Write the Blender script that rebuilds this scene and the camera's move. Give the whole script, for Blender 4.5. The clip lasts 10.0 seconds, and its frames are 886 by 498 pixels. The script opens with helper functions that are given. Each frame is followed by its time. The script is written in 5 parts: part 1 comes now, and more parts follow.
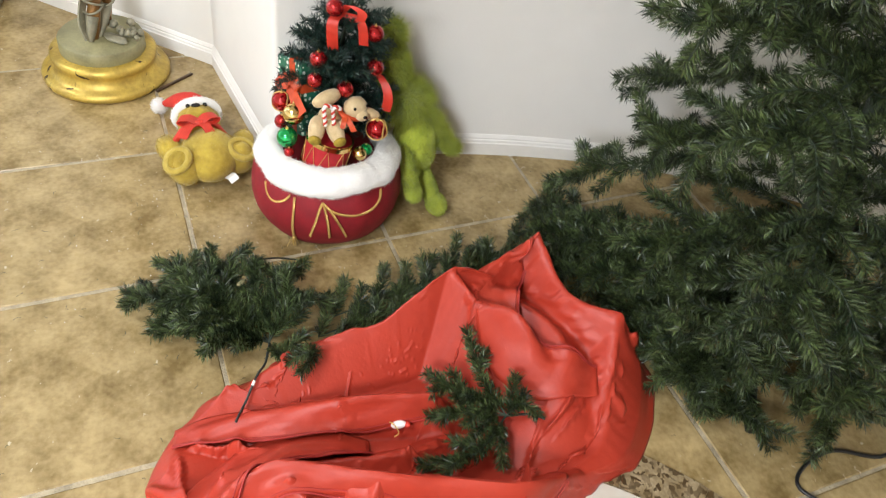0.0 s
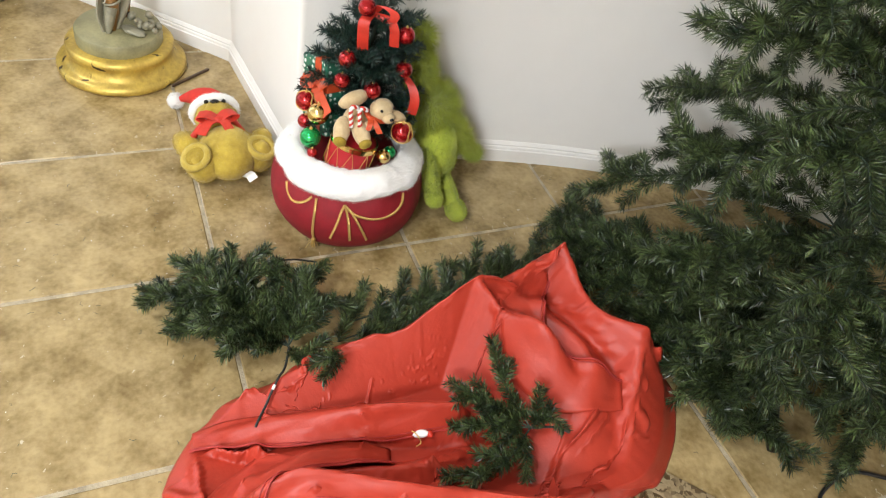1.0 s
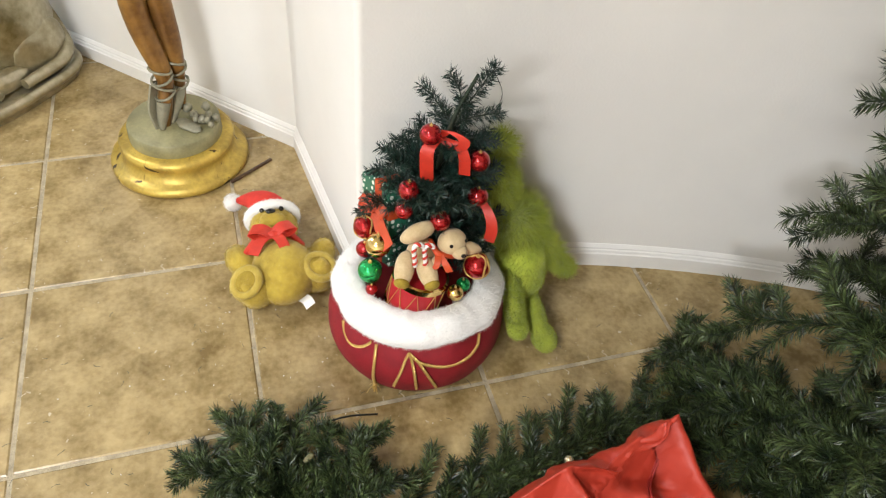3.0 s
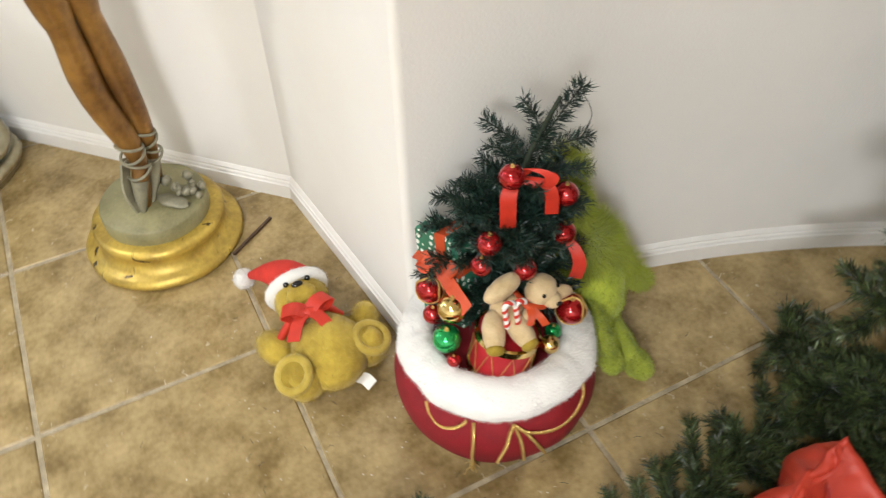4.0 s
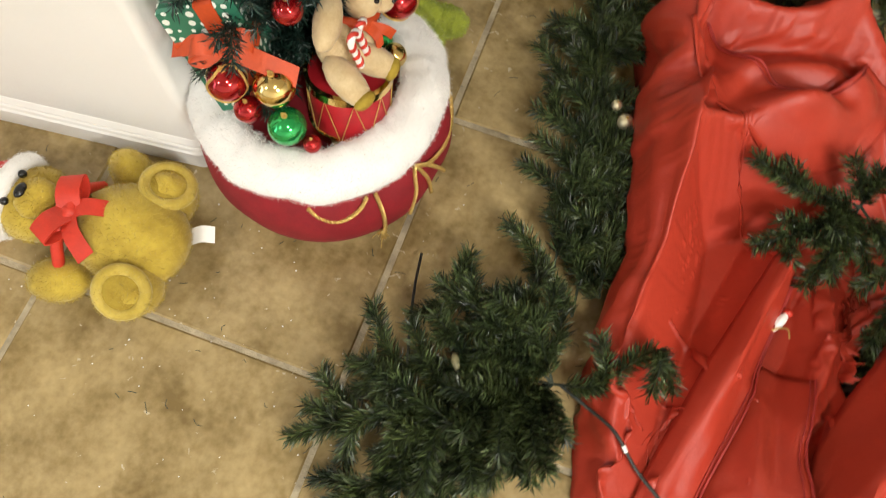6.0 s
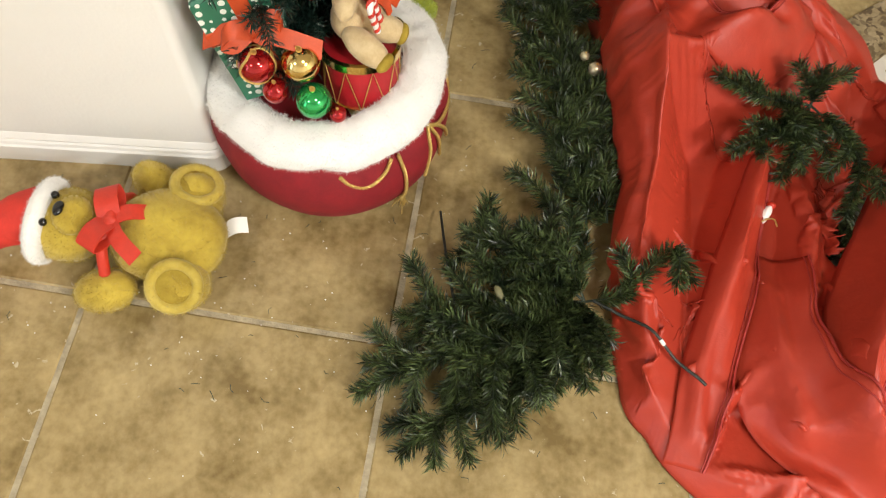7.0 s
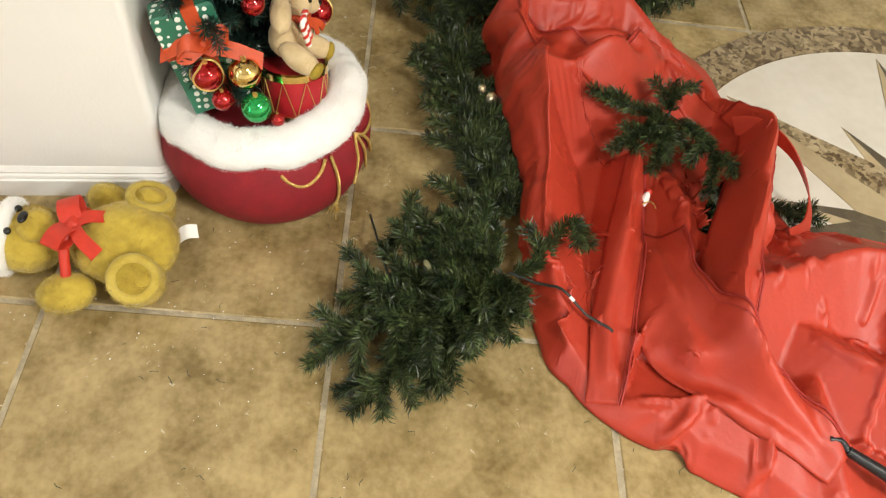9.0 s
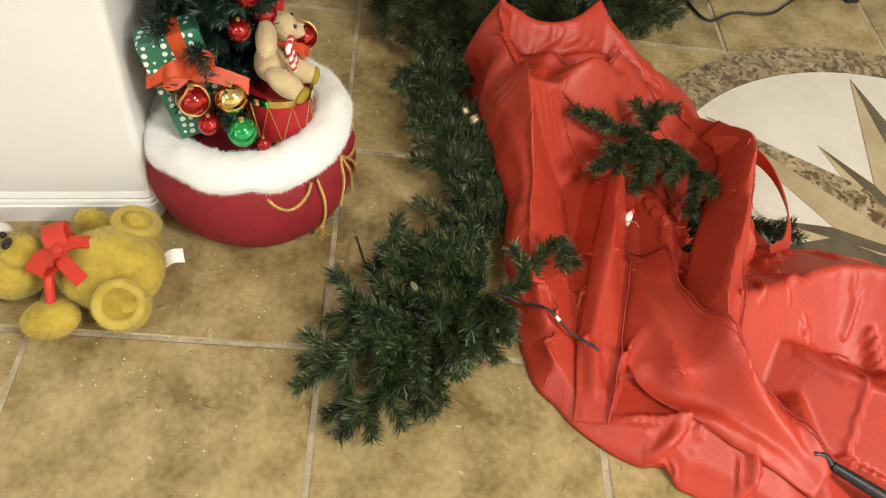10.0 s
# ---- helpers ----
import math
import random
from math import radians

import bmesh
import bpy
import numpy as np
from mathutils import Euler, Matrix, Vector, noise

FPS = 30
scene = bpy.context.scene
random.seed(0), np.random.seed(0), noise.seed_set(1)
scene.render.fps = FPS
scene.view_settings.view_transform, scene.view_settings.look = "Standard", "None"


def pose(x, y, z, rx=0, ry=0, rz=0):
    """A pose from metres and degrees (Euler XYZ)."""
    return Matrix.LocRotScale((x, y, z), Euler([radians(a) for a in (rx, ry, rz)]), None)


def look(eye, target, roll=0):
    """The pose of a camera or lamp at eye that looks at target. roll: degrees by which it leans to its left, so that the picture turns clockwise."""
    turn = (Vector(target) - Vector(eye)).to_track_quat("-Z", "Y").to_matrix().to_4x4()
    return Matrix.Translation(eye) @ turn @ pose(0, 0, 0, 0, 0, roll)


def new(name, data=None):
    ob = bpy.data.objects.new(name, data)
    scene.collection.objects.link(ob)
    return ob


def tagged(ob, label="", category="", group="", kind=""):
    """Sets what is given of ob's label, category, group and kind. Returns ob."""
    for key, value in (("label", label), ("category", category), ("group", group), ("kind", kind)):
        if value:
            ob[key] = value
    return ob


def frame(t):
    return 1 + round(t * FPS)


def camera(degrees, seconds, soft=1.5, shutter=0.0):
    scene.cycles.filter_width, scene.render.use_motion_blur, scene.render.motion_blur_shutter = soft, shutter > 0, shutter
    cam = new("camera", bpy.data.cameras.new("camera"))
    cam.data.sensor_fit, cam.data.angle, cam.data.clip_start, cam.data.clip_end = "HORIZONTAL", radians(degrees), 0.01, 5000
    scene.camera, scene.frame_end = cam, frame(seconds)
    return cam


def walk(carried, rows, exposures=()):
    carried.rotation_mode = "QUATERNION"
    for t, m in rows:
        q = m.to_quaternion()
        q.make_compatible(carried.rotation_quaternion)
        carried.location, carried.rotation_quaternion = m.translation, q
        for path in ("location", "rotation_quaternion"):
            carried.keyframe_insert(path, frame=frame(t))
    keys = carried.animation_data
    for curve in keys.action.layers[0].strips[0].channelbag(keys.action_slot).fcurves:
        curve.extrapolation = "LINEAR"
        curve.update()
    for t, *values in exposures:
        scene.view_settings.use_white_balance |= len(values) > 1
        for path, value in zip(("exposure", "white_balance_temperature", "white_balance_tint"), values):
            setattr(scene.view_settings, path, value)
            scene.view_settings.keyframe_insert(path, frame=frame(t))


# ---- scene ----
cam = camera(60.4, 10.0, soft=1.15, shutter=0.3)
PATH = [
    (0, (1.371, -0.099, 1.461), (0.129, 0.602, 0.059), 10.7),
    (0.5, (1.322, -0.101, 1.473), (0.058, 0.601, 0.091), 12.0),
    (1, (1.32, -0.165, 1.433), (0.081, 0.565, 0.044), 13.3),
    (1.5, (1.14, -0.095, 1.415), (-0.11, 0.584, 0.008), 12.8),
    (2, (0.97, 0.023, 1.437), (-0.296, 0.621, 0.01), 11.8),
    (3.5, (0.829, 0.036, 1.459), (-0.487, 0.497, 0.025), 3.7),
    (4, (0.573, -0.103, 1.377), (-0.651, 0.5, -0.085), -1.2),
    (4.5, (0.329, -0.193, 1.361), (-0.611, 0.473, -0.273), -8.0),
    (5, (0.283, -0.175, 1.294), (-0.364, 0.472, -0.484), -6.2),
    (5.5, (0.223, -0.112, 1.215), (-0.156, 0.54, -0.637), -0.1),
    (6, (0.173, -0.153, 1.168), (0.01, 0.519, -0.708), 6.7),
    (6.2, (0.138, -0.223, 1.156), (0.022, 0.495, -0.707), 7.7),
    (7.3, (0.058, -0.412, 1.219), (0.055, 0.521, -0.55), 8.5),
    (7.5, (0.105, -0.462, 1.232), (0.033, 0.577, -0.475), 5.0),
    (8, (0.133, -0.56, 1.188), (0.108, 0.594, -0.446), 6.3),
    (8.5, (0.112, -0.662, 1.186), (0.214, 0.469, -0.46), 9.7),
    (9, (0.07, -0.689, 1.201), (0.234, 0.489, -0.408), 11.4),
    (9.5, (0.071, -0.681, 1.217), (0.257, 0.524, -0.369), 11.7),
    (10, (0.063, -0.691, 1.21), (0.267, 0.527, -0.363), 12.0),
]
walk(cam, [(t, look(eye, target, roll)) for t, eye, target, roll in PATH],
     exposures=[(0.0, 0.18, 5600, 10), (1.5, 0.20, 5650, 10), (3.5, 0.04, 5750, 10), (4.0, -0.04, 5800, 10), (4.5, -0.06, 5900, 10), (5.5, 0.01, 6200, 10), (10.0, -0.03, 6200, 8)])


# ---------------------------------------------------------------- world and light
world = bpy.data.worlds.new("world")
scene.world = world
world.use_nodes = True
world.node_tree.nodes["Background"].inputs[0].default_value = (0.9, 0.95, 1.0, 1)
world.node_tree.nodes["Background"].inputs[1].default_value = 0.05
CEIL = 2.75


def ceiling_lamp(x, y, size, watts, colour, spread=170):
    data = bpy.data.lights.new("ceiling_lamp_light", "AREA")
    data.shape, data.size, data.energy, data.color = "DISK", size, watts, colour
    data.spread = radians(spread)
    ob = new("ceiling_lamp_light", data)
    ob.matrix_world = pose(x, y, CEIL - 0.03)
    return ob


WARM = (1.0, 0.955, 0.87)
ceiling_lamp(1.15, -1.1, 0.40, 40, WARM)
ceiling_lamp(-1.35, -2.35, 0.26, 44, WARM)
# broad unseen fill, added to lift the curved wall
ceiling_lamp(3.1, -2.2, 1.10, 195, WARM)

# ---------------------------------------------------------------- materials
def mat(name, colour, rough=0.5, metal=0.0, var=0.0, scale=8.0, bump=0.0, bump_scale=80.0, spec=0.5, sheen=0.0, colour2=None, rand=0.0, coat=0.0, detail=6.0, island=False):
    """A procedural material: two colours mixed by noise at two scales, grain as bump, and a variation from piece to piece."""
    m = bpy.data.materials.new(name)
    m.use_nodes = True
    n, l = m.node_tree.nodes, m.node_tree.links
    b = n["Principled BSDF"]
    b.inputs["Roughness"].default_value, b.inputs["Metallic"].default_value = rough, metal
    b.inputs["Specular IOR Level"].default_value = spec
    b.inputs["Sheen Weight"].default_value = sheen
    b.inputs["Coat Weight"].default_value = coat
    b.inputs["Base Color"].default_value = (*colour, 1)
    tc = n.new("ShaderNodeTexCoord")
    if var or colour2:
        c2 = colour2 or tuple(c * (1 - var) for c in colour)
        t1, t2 = n.new("ShaderNodeTexNoise"), n.new("ShaderNodeTexNoise")
        t1.inputs["Scale"].default_value, t2.inputs["Scale"].default_value = scale, scale * 7
        t1.inputs["Detail"].default_value = t2.inputs["Detail"].default_value = detail
        for t in (t1, t2):
            l.new(tc.outputs["Object"], t.inputs["Vector"])
        add = n.new("ShaderNodeMath")
        add.operation = "MULTIPLY_ADD"
        add.inputs[1].default_value = 0.4
        l.new(t2.outputs["Fac"], add.inputs[0])
        l.new(t1.outputs["Fac"], add.inputs[2])
        mp = n.new("ShaderNodeMapRange")
        mp.inputs["From Min"].default_value, mp.inputs["From Max"].default_value = 0.5, 0.9
        l.new(add.outputs[0], mp.inputs["Value"])
        mx = n.new("ShaderNodeMix")
        mx.data_type = "RGBA"
        mx.inputs[6].default_value, mx.inputs[7].default_value = (*colour, 1), (*c2, 1)
        l.new(mp.outputs[0], mx.inputs[0])
        out = mx.outputs[2]
        if rand:
            if island:
                rnd = n.new("ShaderNodeNewGeometry").outputs["Random Per Island"]
            else:
                rnd = n.new("ShaderNodeObjectInfo").outputs["Random"]
            hs = n.new("ShaderNodeHueSaturation")
            r = n.new("ShaderNodeMapRange")
            r.inputs["To Min"].default_value, r.inputs["To Max"].default_value = 1 - rand, 1 + rand
            l.new(rnd, r.inputs["Value"])
            l.new(r.outputs[0], hs.inputs["Value"])
            l.new(out, hs.inputs["Color"])
            out = hs.outputs["Color"]
        l.new(out, b.inputs["Base Color"])
    if bump:
        t3, bp = n.new("ShaderNodeTexNoise"), n.new("ShaderNodeBump")
        t3.inputs["Scale"].default_value, t3.inputs["Detail"].default_value = bump_scale, 5
        l.new(tc.outputs["Object"], t3.inputs["Vector"])
        bp.inputs["Strength"].default_value, bp.inputs["Distance"].default_value = bump, 0.004
        l.new(t3.outputs["Fac"], bp.inputs["Height"])
        l.new(bp.outputs[0], b.inputs["Normal"])
    return m


M_WALL = mat("white_wall_paint", (0.80, 0.78, 0.74), 0.6, var=0.04, scale=2, bump=0.12, bump_scale=160)
M_TRIM = mat("white_trim_paint", (0.82, 0.80, 0.76), 0.4, var=0.06, scale=9, bump=0.05, bump_scale=60)
M_CEIL = mat("ceiling_paint", (0.8, 0.79, 0.76), 0.8, var=0.03, scale=3)
M_GROUT = mat("grout", (0.49, 0.41, 0.27), 0.9, var=0.5, scale=22, bump=0.6, bump_scale=220)
M_TILE = mat("ceramic_tile", (0.46, 0.345, 0.16), 0.26, colour2=(0.19, 0.13, 0.045), scale=10, bump=0.18, bump_scale=95, rand=0.08, detail=12.0)
M_SACK = mat("red_velvet", (0.25, 0.005, 0.011), 0.75, var=0.25, scale=30, bump=0.15, bump_scale=300)
M_FLUFF = mat("white_plush", (0.84, 0.82, 0.78), 0.9, var=0.04, scale=40, bump=0.25, bump_scale=180, sheen=0.3)
# needle tones differ widely, also to imitate highlights and the shaded interior
M_NEEDLE = mat("fir_needle", (0.080, 0.108, 0.034), 0.36, colour2=(0.007, 0.015, 0.006), scale=22, rand=0.9, spec=0.45, island=True)
M_NEEDLE2 = mat("small_fir_needle", (0.014, 0.038, 0.026), 0.38, colour2=(0.006, 0.019, 0.013), scale=18, rand=0.5, island=True)
M_WIRE = mat("dark_wire", (0.05, 0.055, 0.05), 0.45, metal=0.5, var=0.4, scale=60)
M_BARK = mat("wrapped_stem", (0.03, 0.045, 0.025), 0.7, var=0.5, scale=80)
M_BLACK = mat("black_plastic", (0.012, 0.012, 0.013), 0.4, var=0.3, scale=40)
M_BAG = mat("red_nylon", (0.43, 0.042, 0.020), 0.44, colour2=(0.37, 0.034, 0.016), scale=7, bump=0.10, bump_scale=140, spec=0.34)
M_HEM = mat("red_hem", (0.38, 0.028, 0.02), 0.62, var=0.2, scale=50, bump=0.2, bump_scale=500)
M_GILT = mat("worn_gilt", (0.64, 0.46, 0.085), 0.40, metal=0.5, colour2=(0.36, 0.25, 0.05), scale=16, bump=0.25, bump_scale=50)


def worn(m, colour, scale, level):
    """Chips of another colour where a fine noise is high."""
    n, l = m.node_tree.nodes, m.node_tree.links
    b = n["Principled BSDF"]
    src = b.inputs["Base Color"].links[0].from_socket
    t, r, mx, tc = n.new("ShaderNodeTexNoise"), n.new("ShaderNodeMapRange"), n.new("ShaderNodeMix"), n.new("ShaderNodeTexCoord")
    t.inputs["Scale"].default_value, t.inputs["Detail"].default_value, t.inputs["Distortion"].default_value = scale, 6, 0.8
    r.inputs["From Min"].default_value, r.inputs["From Max"].default_value = level, level + 0.03
    mx.data_type = "RGBA"
    mx.inputs[7].default_value = (*colour, 1)
    l.new(tc.outputs["Object"], t.inputs["Vector"])
    l.new(t.outputs["Fac"], r.inputs["Value"])
    l.new(r.outputs[0], mx.inputs[0])
    l.new(src, mx.inputs[6])
    l.new(mx.outputs[2], b.inputs["Base Color"])
    return m


worn(M_GILT, (0.05, 0.03, 0.012), 22, 0.63)
worn(M_TILE, (0.50, 0.42, 0.28), 48, 0.69)
M_STICK = mat("dark_wood", (0.09, 0.05, 0.025), 0.6, var=0.4, scale=60)
M_STONE = mat("olive_stone", (0.29, 0.265, 0.13), 0.5, var=0.35, scale=20, bump=0.12, bump_scale=90)
M_BRONZE = mat("brown_bronze", (0.34, 0.18, 0.040), 0.34, metal=0.35, colour2=(0.14, 0.065, 0.016), scale=9, bump=0.1, bump_scale=40)
M_SHOE = mat("grey_patina", (0.31, 0.29, 0.20), 0.45, metal=0.2, var=0.35, scale=25)
M_SILVER = mat("antique_silver", (0.55, 0.50, 0.36), 0.30, metal=0.8, colour2=(0.22, 0.19, 0.10), scale=7, bump=0.08, bump_scale=30)
M_BEAR = mat("golden_plush", (0.55, 0.405, 0.045), 0.85, colour2=(0.30, 0.20, 0.010), scale=11, rand=0.10, island=True, sheen=0.3)
M_PALEBEAR = mat("pale_golden_plush", (0.54, 0.41, 0.08), 0.85, colour2=(0.40, 0.29, 0.03), scale=20, rand=0.10, island=True, sheen=0.3)
M_PAD = mat("tan_plush_pad", (0.40, 0.29, 0.03), 0.85, colour2=(0.27, 0.18, 0.01), scale=40, bump=0.3, bump_scale=250)
M_FELT = mat("red_felt", (0.62, 0.035, 0.02), 0.8, var=0.2, scale=40, bump=0.2, bump_scale=300)
M_RIBBON = mat("red_satin_ribbon", (0.58, 0.034, 0.014), 0.5, var=0.2, scale=50, bump=0.08, bump_scale=300)
M_ORANGE = mat("orange_satin_ribbon", (0.58, 0.070, 0.012), 0.55, var=0.2, scale=50, bump=0.08, bump_scale=300)
M_EYE = mat("black_bead", (0.01, 0.009, 0.008), 0.2, var=0.2, scale=50)
M_TAG = mat("white_cloth_tag", (0.82, 0.80, 0.75), 0.8, var=0.08, scale=60)
M_GREENFUR = mat("lime_plush", (0.40, 0.45, 0.035), 0.85, colour2=(0.25, 0.30, 0.018), scale=22, rand=0.25, island=True, sheen=0.3)
M_BUNNY = mat("beige_plush", (0.62, 0.48, 0.27), 0.85, colour2=(0.5, 0.36, 0.18), scale=40, bump=0.3, bump_scale=260, sheen=0.2)
M_REDBALL = mat("red_glass_ball", (0.42, 0.010, 0.012), 0.12, metal=0.7, var=0.15, scale=30, coat=0.5)
M_GOLDBALL = mat("gold_ball", (0.83, 0.62, 0.24), 0.12, metal=1.0, var=0.15, scale=30)
M_GREENBALL = mat("green_ball", (0.03, 0.42, 0.10), 0.12, metal=0.7, var=0.15, scale=30, coat=0.5)
M_PALEGOLD = mat("champagne_ball", (0.80, 0.70, 0.46), 0.25, metal=0.7, var=0.15, scale=30)
M_GOLD = mat("gold_cord", (0.72, 0.50, 0.15), 0.35, metal=0.6, var=0.3, scale=300)
M_DRUM = mat("red_drum_shell", (0.42, 0.012, 0.02), 0.45, var=0.2, scale=60)
M_CREAM = mat("cream_marble", (0.68, 0.64, 0.56), 0.3, colour2=(0.60, 0.55, 0.46), scale=5, bump=0.02)
M_TAN = mat("tan_marble", (0.47, 0.38, 0.23), 0.3, colour2=(0.38, 0.29, 0.16), scale=9, rand=0.1)
M_DARKST = mat("grey_brown_marble", (0.13, 0.105, 0.065), 0.3, colour2=(0.07, 0.055, 0.035), scale=20)
M_EMP = mat("brown_veined_marble", (0.24, 0.175, 0.085), 0.28, colour2=(0.44, 0.35, 0.21), scale=22, rand=0.12, detail=9)


def breccia(m, scale):
    """Angular pale and dark chips, as in veined marble."""
    n, l = m.node_tree.nodes, m.node_tree.links
    b = n["Principled BSDF"]
    src = b.inputs["Base Color"].links[0].from_socket
    v, tc, ns, mx, ad = n.new("ShaderNodeTexVoronoi"), n.new("ShaderNodeTexCoord"), n.new("ShaderNodeTexNoise"), n.new("ShaderNodeMix"), n.new("ShaderNodeVectorMath")
    v.inputs["Scale"].default_value, ns.inputs["Scale"].default_value, ns.inputs["Detail"].default_value = scale, 18, 5
    ad.operation = "MULTIPLY_ADD"
    ad.inputs[1].default_value = (0.07, 0.07, 0.07)
    l.new(tc.outputs["Object"], ns.inputs["Vector"])
    l.new(ns.outputs["Color"], ad.inputs[0])
    l.new(tc.outputs["Object"], ad.inputs[2])
    l.new(ad.outputs[0], v.inputs["Vector"])
    bw, r = n.new("ShaderNodeRGBToBW"), n.new("ShaderNodeMapRange")
    l.new(v.outputs["Color"], bw.inputs[0])
    r.inputs["From Min"].default_value, r.inputs["From Max"].default_value = 0.34, 0.80
    l.new(bw.outputs[0], r.inputs["Value"])
    mx.data_type = "RGBA"
    mx.inputs[7].default_value = (0.085, 0.052, 0.022, 1)
    l.new(r.outputs[0], mx.inputs[0])
    l.new(src, mx.inputs[6])
    l.new(mx.outputs[2], b.inputs["Base Color"])


breccia(M_EMP, 85)
M_STRIPE = mat("white_sugar", (0.85, 0.82, 0.78), 0.35, var=0.05, scale=60)


# ---------------------------------------------------------------- builders
def obj(name, verts, faces, mats, parent=None, smooth=True, mi=None, label=""):
    me = bpy.data.meshes.new(name)
    me.from_pydata([tuple(map(float, v)) for v in verts] if not isinstance(verts, list) else verts, [], faces if isinstance(faces, list) else [tuple(map(int, f)) for f in faces])
    for m in (mats if isinstance(mats, (list, tuple)) else [mats]):
        me.materials.append(m)
    if mi is not None:
        me.polygons.foreach_set("material_index", np.asarray(mi, dtype=np.int32))
    if smooth:
        me.polygons.foreach_set("use_smooth", np.ones(len(me.polygons), dtype=bool))
        if len(me.polygons) < 30000:
            me.set_sharp_from_angle(angle=radians(55))
    me.update()
    ob = new(name, me)
    if parent:
        ob.parent = parent
    if label:
        tagged(ob, label)
    return ob


def thing(name, label, category, group="", at=(0, 0, 0)):
    e = new(name)
    e.empty_display_size = 0.05
    e.location = at
    return tagged(e, label, category, group)


class Shape:
    """Gathers pieces of one mesh, with a material number each."""

    def __init__(self):
        self.v, self.f, self.m, self.n = [], [], [], 0

    def add(self, v, f, m=0):
        v = np.asarray(v, float)
        self.v.append(v)
        k = self.n
        self.f += [[i + k for i in q] for q in f]
        self.m += [m] * len(f)
        self.n += len(v)
        return self

    def make(self, name, mats, parent=None, smooth=True, label=""):
        return obj(name, np.concatenate(self.v), self.f, mats, parent, smooth, self.m, label)


def rot(rx=0, ry=0, rz=0):
    return np.array(Euler([radians(a) for a in (rx, ry, rz)]).to_matrix())


def ball_mesh(c, r, seg=20, ring=12, turn=None, lump=0.0, seed=0):
    """An ellipsoid with half axes r at c."""
    r = np.ones(3) * r
    v, f = [], []
    for i in range(ring + 1):
        a = math.pi * i / ring
        for j in range(seg):
            b = 2 * math.pi * j / seg
            v.append((math.sin(a) * math.cos(b), math.sin(a) * math.sin(b), math.cos(a)))
    for i in range(ring):
        for j in range(seg):
            k = (j + 1) % seg
            f.append((i * seg + j, (i + 1) * seg + j, (i + 1) * seg + k, i * seg + k))
    v = np.array(v)
    if lump:
        v *= np.array([1 + lump * noise.noise(Vector(p) * 2.2 + Vector((seed, 0, 0))) for p in v])[:, None]
    v = v * r
    if turn is not None:
        v = v @ np.asarray(turn).T
    return v + np.asarray(c, float), f


def tube_mesh(path, rad, seg=8, caps=True):
    """A tube round a path; rad is one radius or one per point."""
    p = np.asarray(path, float)
    n = len(p)
    rad = np.ones(n) * rad
    t = np.gradient(p, axis=0)
    t /= np.linalg.norm(t, axis=1)[:, None] + 1e-9
    up = np.array([0.0, 0, 1]) if abs(t[0][2]) < 0.9 else np.array([1.0, 0, 0])
    v, f = [], []
    s = np.cross(t[0], up)
    for i in range(n):
        s = s - t[i] * np.dot(s, t[i])
        s /= np.linalg.norm(s) + 1e-9
        q = np.cross(t[i], s)
        for j in range(seg):
            a = 2 * math.pi * j / seg
            v.append(p[i] + rad[i] * (math.cos(a) * s + math.sin(a) * q))
    for i in range(n - 1):
        for j in range(seg):
            k = (j + 1) % seg
            f.append((i * seg + j, i * seg + k, (i + 1) * seg + k, (i + 1) * seg + j))
    if caps:
        f.append(tuple(range(seg - 1, -1, -1)))
        f.append(tuple(range((n - 1) * seg, n * seg)))
    return np.array(v), f


def spline(pts, n=24):
    """A smooth line through a few points."""
    p = np.asarray(pts, float)
    p = np.vstack([2 * p[0] - p[1], p, 2 * p[-1] - p[-2]])
    out = []
    k = len(p) - 3
    for s in np.linspace(0, k - 1e-6, n):
        i = int(s)
        u = s - i
        a, b, c, d = p[i:i + 4]
        out.append(0.5 * (2 * b + (c - a) * u + (2 * a - 5 * b + 4 * c - d) * u * u + (3 * b - a - 3 * c + d) * u ** 3))
    return np.array(out)


def lathe_mesh(profile, c=(0, 0, 0), seg=64, wob=0.0, seed=0):
    v, f = [], []
    for r, z in profile:
        for j in range(seg):
            a = 2 * math.pi * j / seg
            k = 1 + (wob * noise.noise(Vector((math.cos(a) * 2, math.sin(a) * 2, z * 9 + seed))) if wob else 0)
            v.append((c[0] + r * k * math.cos(a), c[1] + r * k * math.sin(a), c[2] + z))
    for i in range(len(profile) - 1):
        for j in range(seg):
            k = (j + 1) % seg
            f.append((i * seg + j, i * seg + k, (i + 1) * seg + k, (i + 1) * seg + j))
    return np.array(v), f


def prism_mesh(poly, z0, z1, bevel=0.0):
    """An upright slab over a flat outline (counter-clockwise), with a chamfered upper edge."""
    p = np.asarray(poly, float)
    c = p.mean(0)
    n = len(p)
    d = p - c
    inner = c + d * (1 - bevel / (np.linalg.norm(d, axis=1)[:, None] + 1e-9))
    rows = [np.c_[p, np.full(n, z0)], np.c_[p, np.full(n, z1 - bevel * 0.6)], np.c_[inner, np.full(n, z1)]]
    f = []
    for i in range(2):
        for j in range(n):
            k = (j + 1) % n
            f.append((i * n + j, i * n + k, (i + 1) * n + k, (i + 1) * n + j))
    f.append(tuple(range(2 * n, 3 * n)))
    return np.vstack(rows), f


